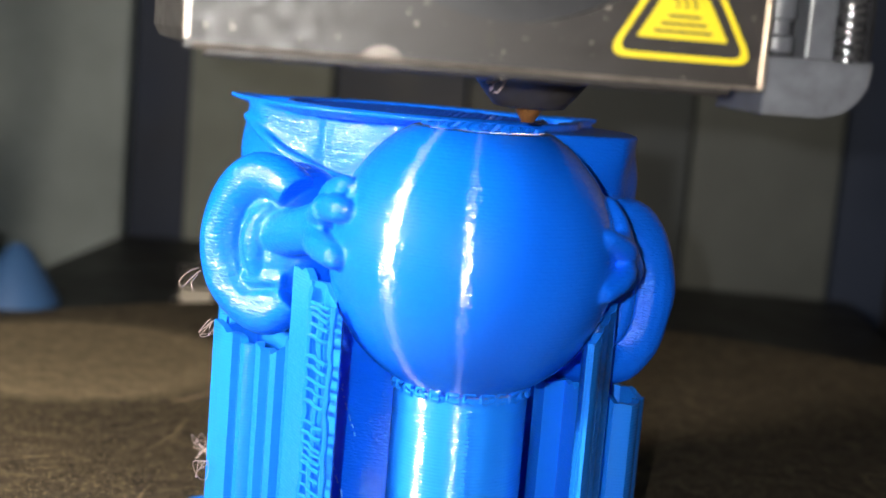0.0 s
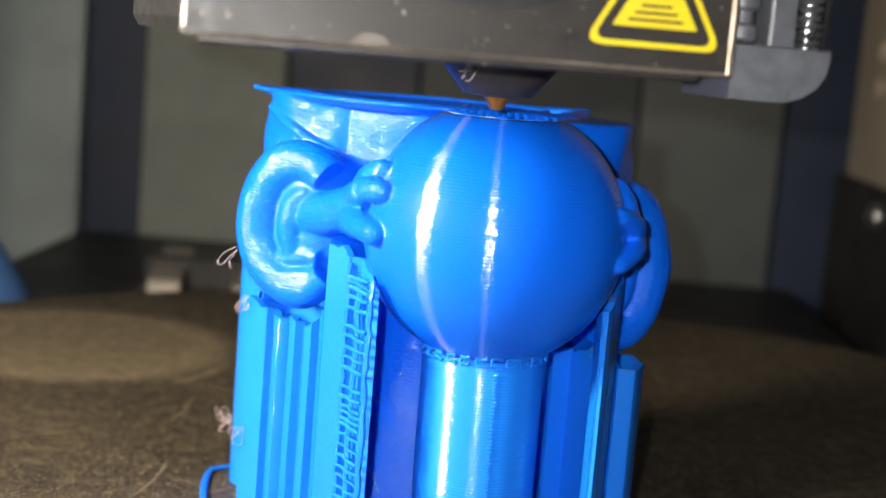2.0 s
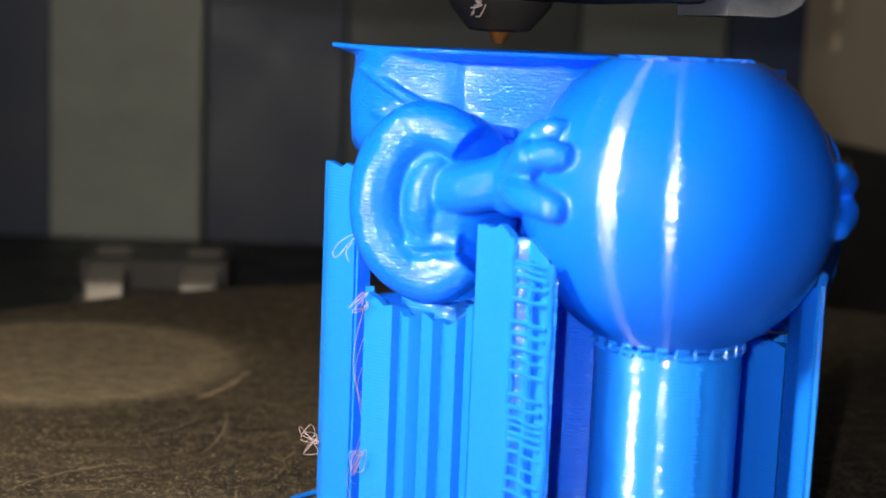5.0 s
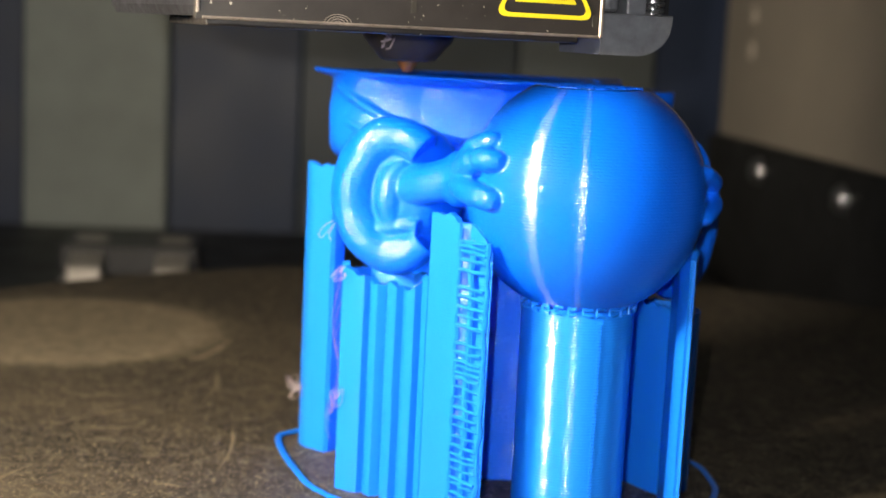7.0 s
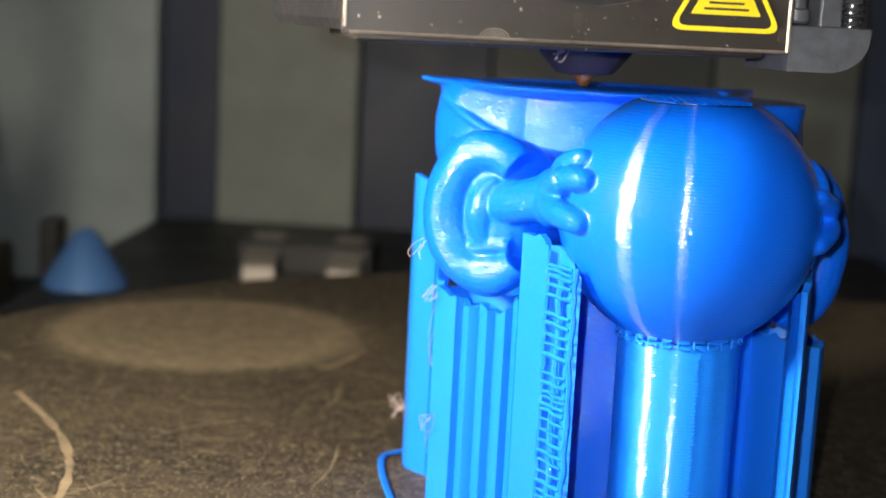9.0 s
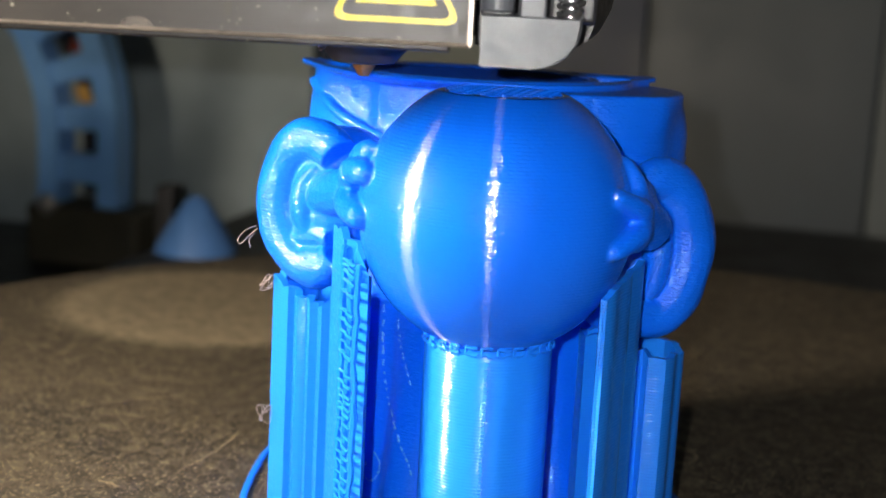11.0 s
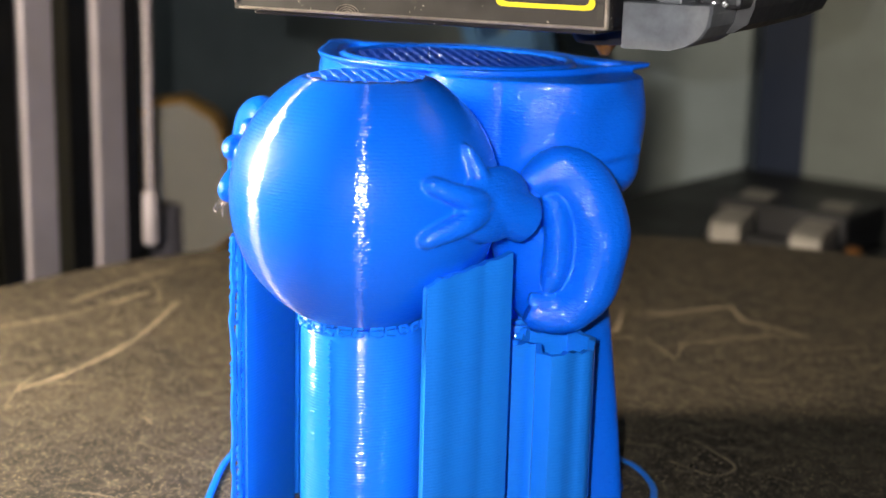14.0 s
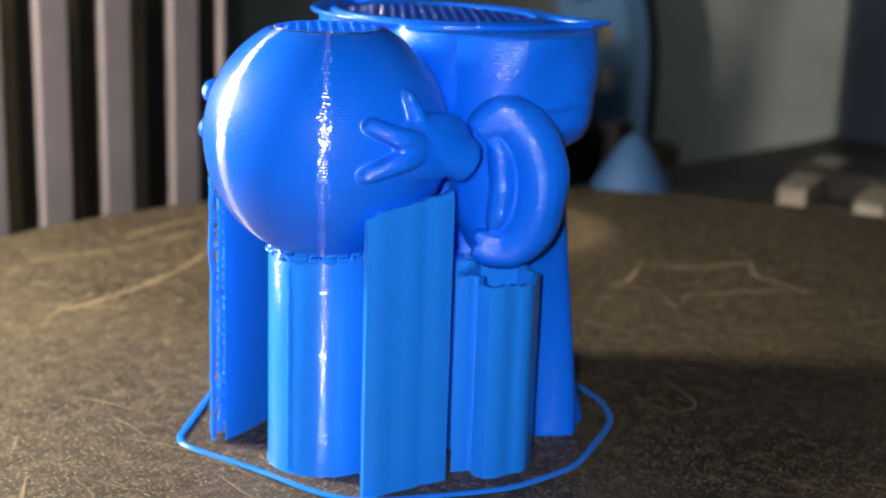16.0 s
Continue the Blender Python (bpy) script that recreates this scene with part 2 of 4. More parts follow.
def add_box(bm, lo, hi, bevel=0.0, m=None, seg=2):
    vs = [bm.verts.new((x, y, z)) for x in (lo[0], hi[0]) for y in (lo[1], hi[1]) for z in (lo[2], hi[2])]
    idx = [(0, 1, 3, 2), (4, 6, 7, 5), (0, 4, 5, 1), (2, 3, 7, 6), (0, 2, 6, 4), (1, 5, 7, 3)]
    fs = [bm.faces.new([vs[i] for i in f]) for f in idx]
    if bevel:
        es = list({e for f in fs for e in f.edges})
        r = bmesh.ops.bevel(bm, geom=es, offset=bevel, segments=seg, profile=0.5, affect="EDGES")
        vs = [v for v in r["verts"] if v.is_valid]
    if m is not None:
        bmesh.ops.transform(bm, matrix=m, verts=[v for v in vs if v.is_valid])
    return bm


def box(lo, hi, bevel=0.0, m=None):
    return add_box(bmesh.new(), lo, hi, bevel, m)


def loft(bm, rings, close_start=True, close_end=True):
    """Skins a list of equally long closed rings of points."""
    loops = [[bm.verts.new(p) for p in r] for r in rings]
    n = len(loops[0])
    for a, b in zip(loops, loops[1:]):
        for i in range(n):
            j = (i + 1) % n
            bm.faces.new((a[i], a[j], b[j], b[i]))
    if close_start:
        bm.faces.new(list(reversed(loops[0])))
    if close_end:
        bm.faces.new(loops[-1])
    return bm


def lathe(bm, profile, n=48, at=(0, 0, 0), close=True):
    rings = [[(at[0] + r * math.cos(2 * math.pi * i / n), at[1] + r * math.sin(2 * math.pi * i / n), at[2] + z) for i in range(n)] for r, z in profile]
    return loft(bm, rings, close, close)


def smooth_line(pts, per=8, closed=False):
    """A rounded line through the given points (Catmull-Rom)."""
    pts = [Vector(p) for p in pts]
    n = len(pts)
    out = []
    for i in range(n if closed else n - 1):
        g = (lambda k: pts[k % n]) if closed else (lambda k: pts[min(max(k, 0), n - 1)])
        p0, p1, p2, p3 = g(i - 1), g(i), g(i + 1), g(i + 2)
        for k in range(per):
            t = k / per
            out.append(0.5 * ((2 * p1) + (p2 - p0) * t + (2 * p0 - 5 * p1 + 4 * p2 - p3) * t * t + (3 * p1 - p0 - 3 * p2 + p3) * t ** 3))
    if not closed:
        out.append(pts[-1])
    return out


def tube(bm, pts, radii, n=16, flat=1.0, closed=False, up=(0, 0, 1)):
    """A round rod along pts; radii is a number or one number a point; flat squashes it along up."""
    pts = [Vector(p) for p in pts]
    m = len(pts)
    if isinstance(radii, (int, float)):
        radii = [radii] * m
    rings = []
    side = None
    for i, p in enumerate(pts):
        a = pts[(i - 1) % m] if closed or i else p
        b = pts[(i + 1) % m] if closed or i < m - 1 else p
        d = (b - a).normalized()
        u = Vector(up)
        s = d.cross(u)
        if s.length < 0.15:
            s = side if side is not None else d.cross(Vector((1, 0.3, 0)))
        s = (s - d * s.dot(d)).normalized()
        side = s
        w = s.cross(d).normalized()
        rings.append([p + radii[i] * (math.cos(2 * math.pi * k / n) * s + flat * math.sin(2 * math.pi * k / n) * w) for k in range(n)])
    if closed:
        return loft(bm, rings + [rings[0]], False, False)
    return loft(bm, rings)


def ball(bm, c, r, n=24, m=14, turn=None):
    """An ellipsoid with the three radii r."""
    r = (r, r, r) if isinstance(r, (int, float)) else r
    turn = turn or Matrix.Identity(4)
    rings = []
    for j in range(1, m):
        th = math.pi * j / m
        rings.append([Vector(c) + turn @ Vector((r[0] * math.sin(th) * math.cos(2 * math.pi * i / n), r[1] * math.sin(th) * math.sin(2 * math.pi * i / n), -r[2] * math.cos(th))) for i in range(n)])
    return loft(bm, rings)


def join(bm, other):
    """Moves the geometry of other into bm."""
    me = bpy.data.meshes.new("tmp")
    other.to_mesh(me)
    other.free()
    bm.from_mesh(me)
    bpy.data.meshes.remove(me)
    return bm


# ---------------------------------------------------------------- printer bed
BED_C, BED_R = (0.5, 4.0), 10.4


def build_bed():
    bm = bmesh.new()
    lathe(bm, [(BED_R - 0.25, -0.45), (BED_R, -0.38), (BED_R, -0.06), (BED_R - 0.05, 0.0)], 160, (BED_C[0], BED_C[1], 0))
    bed = part("printer_bed", bm, M_BED)
    tagged(bed, "round dark print bed with worn, scratched brown coating", "print bed", kind="structure")
    return bed


BED = build_bed()


def scratch(pts, width, closed=False, per=6):
    bm = bmesh.new()
    line = smooth_line([(x, y, 0.0) for x, y in pts], per, closed)
    rnd = random.Random(len(pts) + int(width * 1000))
    n = len(line)
    rows = []
    for i, p in enumerate(line):
        d = (line[(i + 1) % n] - line[i - 1]) if closed or 0 < i < n - 1 else (line[1] - line[0] if i == 0 else line[-1] - line[-2])
        s = Vector((-d.y, d.x, 0)).normalized()
        w = width * (0.35 + 0.9 * rnd.random())
        rows.append((bm.verts.new((p + s * w)[:2] + (0.012,)), bm.verts.new((p - s * w)[:2] + (0.012,))))
    for i in range(n if closed else n - 1):
        a, b = rows[i], rows[(i + 1) % n]
        bm.faces.new((a[0], a[1], b[1], b[0]))
    return part("scratch", bm, M_MARK, BED, "pale scratch in the coating", smooth=False)


scratch([(-2.1, 6.8), (-2.1, 7.25), (-2.65, 8.3), (-2.1, 8.4), (-1.6, 9.5), (-1.1, 8.95), (-0.1, 8.85), (-0.75, 8.1), (-1.15, 7.4), (-0.85, 6.7), (-1.6, 7.2)], 0.06, True, 1)
scratch([(-5.7, 0.3), (-5.9, 1.38), (-6.4, 2.59), (-7.37, 4.08)], 0.05)
scratch([(-8.1, 1.3), (-7.9, 2.6), (-8.1, 4.2)], 0.06)
scratch([(-8.4, 3.0), (-8.85, 4.67), (-8.9, 6.0)], 0.05)
scratch([(0.9, 3.6), (1.45, 3.55), (1.5, 3.9), (1.16, 4.13), (0.8, 4.3)], 0.02)
def build_wear():
    """Fine scratches and specks all over the coating."""
    rnd = random.Random(5)
    bm = bmesh.new()
    for k in range(420):
        a, r = rnd.uniform(0, 2 * math.pi), BED_R * math.sqrt(rnd.random()) * 0.97
        x, y, d = BED_C[0] + r * math.cos(a), BED_C[1] + r * math.sin(a), rnd.choice((rnd.uniform(0, 3.14), 0.5 + rnd.gauss(0, 0.25)))
        n, w, ln = rnd.randint(2, 5), rnd.uniform(0.006, 0.018), rnd.uniform(0.1, 0.5)
        bend = rnd.uniform(-0.25, 0.25)
        prev = None
        for i in range(n):
            ww = w * (0.3 if i in (0, n - 1) else rnd.uniform(0.6, 1.2))
            sx, sy = -math.sin(d) * ww, math.cos(d) * ww
            row = (bm.verts.new((x + sx, y + sy, 0.008)), bm.verts.new((x - sx, y - sy, 0.008)))
            if prev:
                bm.faces.new((prev[0], prev[1], row[1], row[0]))
            prev = row
            x, y, d = x + ln * math.cos(d), y + ln * math.sin(d), d + bend
    for k in range(1500):
        a, r = rnd.uniform(0, 2 * math.pi), BED_R * math.sqrt(rnd.random()) * 0.98
        x, y, w = BED_C[0] + r * math.cos(a), BED_C[1] + r * math.sin(a), abs(rnd.gauss(0.012, 0.012)) + 0.006
        vs = [bm.verts.new((x + w * rnd.uniform(0.5, 1.2) * math.cos(q), y + w * rnd.uniform(0.5, 1.2) * math.sin(q), 0.010)) for q in (0, 1.3, 2.5, 3.8, 5.0)]
        bm.faces.new(vs)
    ob = part("fine_wear", bm, M_MARK, smooth=False)
    tagged(ob, "fine pale scratches and specks across the bed coating", "scratches", kind="stuff")


build_wear()
scratch([(-4.0, 6.0), (-3.7, 6.6), (-3.5, 7.4)], 0.05)

# ---------------------------------------------------------------- the printed figure
CUT = 4.12
BALL_C, BALL_R = Vector(GLOBE[:3]), GLOBE[3]


def trimmed(bm, top=CUT):
    """Cuts off everything above the layer that is being laid."""
    bmesh.ops.bisect_plane(bm, geom=bm.verts[:] + bm.edges[:] + bm.faces[:], plane_co=(0, 0, top), plane_no=(0, 0, 1), clear_outer=True)
    bmesh.ops.holes_fill(bm, edges=[e for e in bm.edges if e.is_boundary], sides=0)
    return bm


def wobble(bm, amount, scale, seed=0.0):
    bm.normal_update()
    for v in bm.verts:
        v.co += v.normal * amount * noise.noise(v.co * scale + Vector((seed, seed, seed)))
    return bm


def sleeve(bm, c, out, front, size, tall):
    """A hooked, hanging sleeve seen end-on: a thick outer fold, an inner fold and a hollow between them."""
    out, front, up = Vector(out).normalized(), Vector(front).normalized(), Vector((0, 0, 1))
    c = Vector(c)

    def arc(a0, a1, ro, rz, n, push=0.0):
        return [c + out * (ro * math.cos(a)) + up * (rz * math.sin(a)) + front * push for a in [a0 + (a1 - a0) * i / (n - 1) for i in range(n)]]

    big = arc(radians(125), radians(-135), size * 0.66, tall * 0.72, 30)
    tube(bm, big, [size * (0.25 + 0.11 * math.sin(math.pi * i / 29)) for i in range(30)], 18, up=front)
    web = arc(radians(118), radians(-122), size * 0.44, tall * 0.52, 24, -0.12)
    tube(bm, web, [size * 0.22] * 24, 14, up=front)
    inner = [p - out * size * 0.16 for p in arc(radians(88), radians(-80), size * 0.24, tall * 0.40, 18, 0.08)]
    tube(bm, inner, [size * (0.07 + 0.14 * math.sin(math.pi * i / 17)) for i in range(18)], 14, up=front)
    foot = [c + out * (size * k) - up * (tall * (0.36 + 0.04 * math.sin(6 * k))) + front * 0.08 for k in (0.25, 0.05, -0.2, -0.4)]
    tube(bm, foot, [size * 0.10, size * 0.13, size * 0.12, size * 0.1], 12, up=front)
    foot = [c + out * (size * k) - up * (tall * (0.60 + 0.04 * math.sin(5 * k))) + front * 0.10 for k in (0.35, 0.1, -0.15, -0.35)]
    tube(bm, foot, [size * 0.12, size * 0.14, size * 0.13, size * 0.1], 12, up=front)
    ball(bm, c - front * size * 0.50, (size * 0.74, size * 0.74, tall * 0.88), 24, 16)


def hanging_sleeve(bm, c, out, front, size, tall):
    """A full sleeve with one thick outer fold, a thin cuff beside the wrist and small creases below it."""
    out, front, up = Vector(out).normalized(), Vector(front).normalized(), Vector((0, 0, 1))
    c = Vector(c)

    def arc(a0, a1, ro, rz, n, shift=0.0, push=0.0):
        return [c + out * (ro * math.cos(a) + shift) + up * (rz * math.sin(a)) + front * push for a in [a0 + (a1 - a0) * i / (n - 1) for i in range(n)]]

    ball(bm, c - front * size * 0.80 + out * 0.06, (size * 0.80, size * 0.80, tall * 0.97), 28, 18)
    big = arc(radians(128), radians(-118), size * 0.60, tall * 0.68, 30, 0.02)
    tube(bm, big, [size * (0.24 + 0.17 * math.sin(math.pi * i / 29) ** 1.3) for i in range(30)], 18, up=front)
    cuff = arc(radians(98), radians(-85), size * 0.22, tall * 0.42, 20, -size * 0.16, 0.05)
    tube(bm, cuff, [size * (0.08 + 0.14 * math.sin(math.pi * i / 19)) for i in range(20)], 14, up=front)
    for dz, r in ((0.50, 0.10), (0.64, 0.13)):
        line = [c + out * (size * k) - up * (tall * (dz + 0.05 * math.cos(5 * k))) + front * 0.07 for k in (0.22, 0.05, -0.15, -0.34)]
        tube(bm, smooth_line(line, 4), size * r, 12, up=front)


def build_figure():
    bm = bmesh.new()
    # the globe
    b = bmesh.new()
    ball(b, BALL_C, BALL_R, 96, 64)
    join(bm, trimmed(b))
    # shoulders: two soft lobes and the body between them
    b = bmesh.new()
    for cx, cy, rx, ry, z0, zm in ((0.44, 1.89, 0.82, 0.86, 2.96, 3.36), (-1.58, 2.20, 0.80, 0.84, 3.08, 3.50), (0.05, 1.68, 0.85, 0.78, 2.98, 3.38), (-0.60, 2.08, 1.25, 1.02, 2.7, 3.60)):
        rings = []
        for j in range(26):
            z = z0 + (CUT + 0.02 - z0) * (j / 25) ** 1.5
            u = (zm - z) / (zm - z0) if z < zm else (z - zm) / 1.6
            k = max(0.05, 1 - min(1, u) ** 3.2) ** (1 / 3.2)
            rings.append([(cx + rx * k * math.cos(2 * math.pi * i / 72) * (1 + 0.02 * math.sin(4 * 2 * math.pi * i / 72 + 3 * u)), cy + ry * k * math.sin(2 * math.pi * i / 72), z) for i in range(72)])
        loft(b, rings)
    wobble(b, 0.07, 2.2)
    # sagging folds across the lobes
    for pts in ([(-2.30, 1.80, 3.95), (-1.95, 1.42, 3.72), (-1.5, 1.22, 3.55), (-1.1, 1.05, 3.48)], [(-2.2, 1.7, 3.60), (-1.85, 1.38, 3.45), (-1.4, 1.15, 3.38)], [(0.75, 1.15, 3.45), (1.0, 1.40, 3.40), (1.2, 1.75, 3.42), (1.24, 2.1, 3.45)]):
        tube(b, smooth_line(pts, 6), 0.05, 10)
    join(bm, trimmed(b, CUT - 0.06))
    # thin flat brim with two drawn-out tips
    edge = smooth_line([(-2.56, 2.24, 0), (-2.25, 1.72, 0), (-1.7, 1.12, 0), (-1.0, 0.86, 0), (-0.3, 0.88, 0), (0.3, 1.15, 0), (0.66, 1.75, 0), (0.72, 2.3, 0), (0.86, 2.86, 0), (0.2, 2.95, 0), (-0.6, 3.15, 0), (-1.5, 3.0, 0), (-2.1, 2.45, 0)], 6, True)
    b = bmesh.new()
    mid = Vector((-0.75, 2.0, 0))
    ins = [mid + (p - mid) * 0.86 for p in edge]
    curl = [0.03 * max(0.0, (p - mid).length - 1.5) for p in edge]
    top = [b.verts.new((p.x, p.y, CUT + 0.005 + c)) for p, c in zip(edge, curl)]
    low = [b.verts.new((p.x, p.y, CUT - 0.035 + c)) for p, c in zip(edge, curl)]
    itop = [b.verts.new((p.x, p.y, CUT - 0.02)) for p in ins]
    ilow = [b.verts.new((p.x, p.y, CUT - 0.10)) for p in ins]
    n = len(edge)
    for i in range(n):
        j = (i + 1) % n
        for q, r in ((top, low), (low, ilow), (ilow, itop), (itop, top)):
            b.faces.new((q[i], q[j], r[j], r[i]))
    join(bm, b)
    # raised rim of the head inside the brim
    b = bmesh.new()
    tube(b, [(-0.78 + 1.16 * math.cos(2 * math.pi * i / 48), 2.02 + 0.92 * math.sin(2 * math.pi * i / 48), CUT - 0.045) for i in range(48)], 0.055, 10, 0.9, True)
    join(bm, b)
    # robe
    b = bmesh.new()
    rings = []
    for j in range(20):
        t = j / 19
        z = 3.3 * t
        ring = []
        for i in range(140):
            a = 2 * math.pi * i / 140
            w = 0.81 + 0.235 * (1 - t) ** 1.7
            f = 1 + 0.06 * math.sin(5 * a + 0.4 + 1.8 * t) * (1 - 0.4 * t) + 0.03 * math.sin(9 * a - 2.4 * t)
            f -= 0.10 * (1 - 0.5 * t) * (math.exp(-((a - 0.25 - 0.35 * t) / 0.13) ** 2) + math.exp(-((a - 4.15 + 0.2 * t) / 0.12) ** 2) + math.exp(-((a - 5.2 - 0.2 * t) / 0.12) ** 2))
            ring.append((-0.52 + 1.56 * w * f * math.cos(a), 2.15 + 1.17 * w * f * math.sin(a), z))
        rings.append(ring)
    loft(b, rings)
    join(bm, b)
    # sleeves
    b = bmesh.new()
    sleeve(b, (-1.76, 0.46, 2.99), (-0.86, 0.50, 0), (-0.5, -0.86, 0), 0.68, 0.78)
    hanging_sleeve(b, (1.12, 1.04, 2.75), (0.62, 0.60, 0), (0.72, -0.68, 0), 0.62, 0.92)
    wobble(b, 0.03, 3.0)
    join(bm, trimmed(b))
    # wrists, palms and fingers on the globe
    b = bmesh.new()

    def on_globe(p, lift):
        d = (Vector(p) - BALL_C).normalized()
        return BALL_C + d * (BALL_R + lift)

    def digit(pts, r0, r1):
        line = smooth_line([on_globe(p, l) for p, l in pts], 5)
        n = len(line)
        rad = [r0 + (r1 - r0) * i / (n - 1) for i in range(n)]
        rad[-1] *= 0.55
        tube(b, line, rad, 12, up=(0.3, -0.9, 0.2))
        ball(b, line[-2], r1 * 0.95, 12, 8)

    lp = (-1.22, 0.02, 3.22)
    tube(b, smooth_line([(-1.80, 0.55, 3.05), (-1.48, 0.20, 3.15), (-1.22, 0.0, 3.24)], 5), [0.17 + 0.005 * i for i in range(11)], 16)
    ball(b, lp, (0.20, 0.30, 0.27), 20, 14)
    digit([(lp, 0.05), ((-1.10, -0.26, 3.52), 0.06), ((-0.98, -0.46, 3.64), 0.02)], 0.14, 0.08)
    digit([(lp, 0.06), ((-1.10, -0.40, 3.42), 0.09), ((-0.96, -0.66, 3.46), 0.03)], 0.15, 0.095)
    digit([(lp, 0.05), ((-1.15, -0.35, 3.16), 0.08), ((-0.96, -0.68, 3.10), 0.03)], 0.15, 0.10)
    rp = (1.10, 0.15, 3.20)
    tube(b, smooth_line([(1.13, 0.60, 3.02), (1.08, 0.40, 3.12), (1.03, 0.18, 3.22)], 5), 0.21, 16)
    ball(b, (1.07, 0.24, 3.18), (0.16, 0.46, 0.31), 20, 14)
    digit([(rp, 0.02), ((1.06, 0.05, 3.45), 0.04), ((0.97, 0.02, 3.66), 0.0)], 0.11, 0.06)
    digit([(rp, 0.03), ((1.02, -0.15, 3.28), 0.07), ((0.86, -0.42, 3.40), 0.0)], 0.125, 0.068)
    digit([(rp, 0.02), ((1.05, -0.18, 3.10), 0.07), ((0.90, -0.48, 2.98), 0.0)], 0.125, 0.072)
    join(bm, trimmed(b))
    ob = part("printed_figure", bm, M_BLUE)
    fuse = ob.modifiers.new("fuse", "REMESH")
    fuse.mode = "VOXEL"
    fuse.voxel_size = 0.00017
    fuse.use_smooth_shade = True
    soft = ob.modifiers.new("soften", "SMOOTH")
    soft.factor = 0.5
    soft.iterations = 5
    return tagged(ob, "half-printed glossy blue plastic figure holding a globe", "figurine")


FIGURE = build_figure()

# the open top: recessed infill inside the walls
def build_infill():
    bm = bmesh.new()
    def sheet(cx, cy, rx, ry, z, p=2.0):
        ring = []
        for i in range(64):
            a = 2 * math.pi * i / 64
            c, s = math.cos(a), math.sin(a)
            q = (abs(c) ** p + abs(s) ** p) ** (-1 / p)
            ring.append((cx + rx * q * c, cy + ry * q * s))
        bm.faces.new([bm.verts.new((x, y, z)) for x, y in ring])
    # darkened sheets stand in for the shade between the strands
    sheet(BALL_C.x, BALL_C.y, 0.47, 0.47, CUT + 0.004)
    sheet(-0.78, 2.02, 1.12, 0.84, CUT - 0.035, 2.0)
    floor = part("infill", bm, M_INFILL_SHADE, smooth=False)
    tagged(floor, "blue zigzag infill over darkened sheets standing in for shaded hollows", "print infill", kind="stuff")
    bm = bmesh.new()
    def strips(inside, x0, x1, y0, y1, step, lift):
        k = 0
        y = y0
        while y < y1:
            pts = []
            x = x0
            while x < x1:
                yy = y + 0.028 * math.sin(x * 40 + k * math.pi)
                if inside(x, yy):
                    pts.append((x, yy, lift))
                elif len(pts) > 2:
                    tube(bm, pts, 0.012, 4)
                    pts = []
                else:
                    pts = []
                x += 0.035
            if len(pts) > 2:
                tube(bm, pts, 0.012, 4)
            y += step
            k += 1
    strips(lambda x, y: (x - BALL_C.x) ** 2 + (y - BALL_C.y) ** 2 < 0.48 ** 2, -0.7, 0.6, -0.6, 0.6, 0.062, CUT + 0.006)
    part("infill_strand", bm, M_BLUE, floor, "zigzag blue plastic strands", smooth=False)
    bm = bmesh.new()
    # these strands take the darkened blue too, as if shaded below the rim
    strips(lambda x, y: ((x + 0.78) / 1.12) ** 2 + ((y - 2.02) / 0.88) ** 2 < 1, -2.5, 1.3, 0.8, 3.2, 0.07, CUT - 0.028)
    part("infill_strand", bm, M_INFILL_SHADE, floor, "zigzag blue strands, darkened to stand in for shade", smooth=False)


build_infill()


# ---------------------------------------------------------------- supports
def wall_strip(bm, pts, z0, z1, thick, jag=0.0, seed=1, step=0.12):
    """A thin upright plastic wall along a line in plan; z1 is one height or one a point."""
    rnd = random.Random(seed)
    P = [Vector((x, y, 0)) for x, y in pts]
    Z = z1 if isinstance(z1, (list, tuple)) else [z1] * len(P)
    line, tops = [], []
    for i in range(len(P) - 1):
        k = max(1, int((P[i + 1] - P[i]).length / step))
        for j in range(k):
            t = j / k
            line.append(P[i].lerp(P[i + 1], t))
            tops.append(Z[i] + (Z[i + 1] - Z[i]) * t)
    line.append(P[-1])
    tops.append(Z[-1])
    n = len(line)
    rows = []
    for i, p in enumerate(line):
        d = line[min(n - 1, i + 1)] - line[max(0, i - 1)]
        s = Vector((-d.y, d.x, 0)).normalized() * thick / 2
        zt = tops[i] + rnd.uniform(-jag, jag * 0.4)
        rows.append([bm.verts.new((p.x + sx * s.x, p.y + sx * s.y, z)) for sx, z in ((1, z0), (-1, z0), (-1, zt), (1, zt))])
    for a, b in zip(rows, rows[1:]):
        for i in range(4):
            j = (i + 1) % 4
            bm.faces.new((a[i], a[j], b[j], b[i]))
    bm.faces.new(list(reversed(rows[0])))
    bm.faces.new(rows[-1])
    return bm


def support(name, label):
    return thing(name, label, "print support", "print supports")


def collar(parent, cx, cy, r, z, seed, n=22):
    """The broken ring of short dashes where a support meets the print."""
    rnd = random.Random(seed)
    for i in range(n):
        a0 = 2 * math.pi * i / n
        a1 = a0 + 2 * math.pi / n * rnd.uniform(0.5, 0.85)
        bm = bmesh.new()
        for dz in (0, 0.055):
            pts = [(cx + (r + 0.01) * math.cos(a0 + (a1 - a0) * k / 3), cy + (r + 0.01) * math.sin(a0 + (a1 - a0) * k / 3), z + dz + rnd.uniform(-0.012, 0.012)) for k in range(4)]
            tube(bm, pts, 0.018, 5)
        tube(bm, [pts[0], Vector(pts[0]) - Vector((0, 0, 0.06))], 0.015, 5, up=(0, 1, 0))
        part("contact_strand", bm, M_SUPPORT, parent)


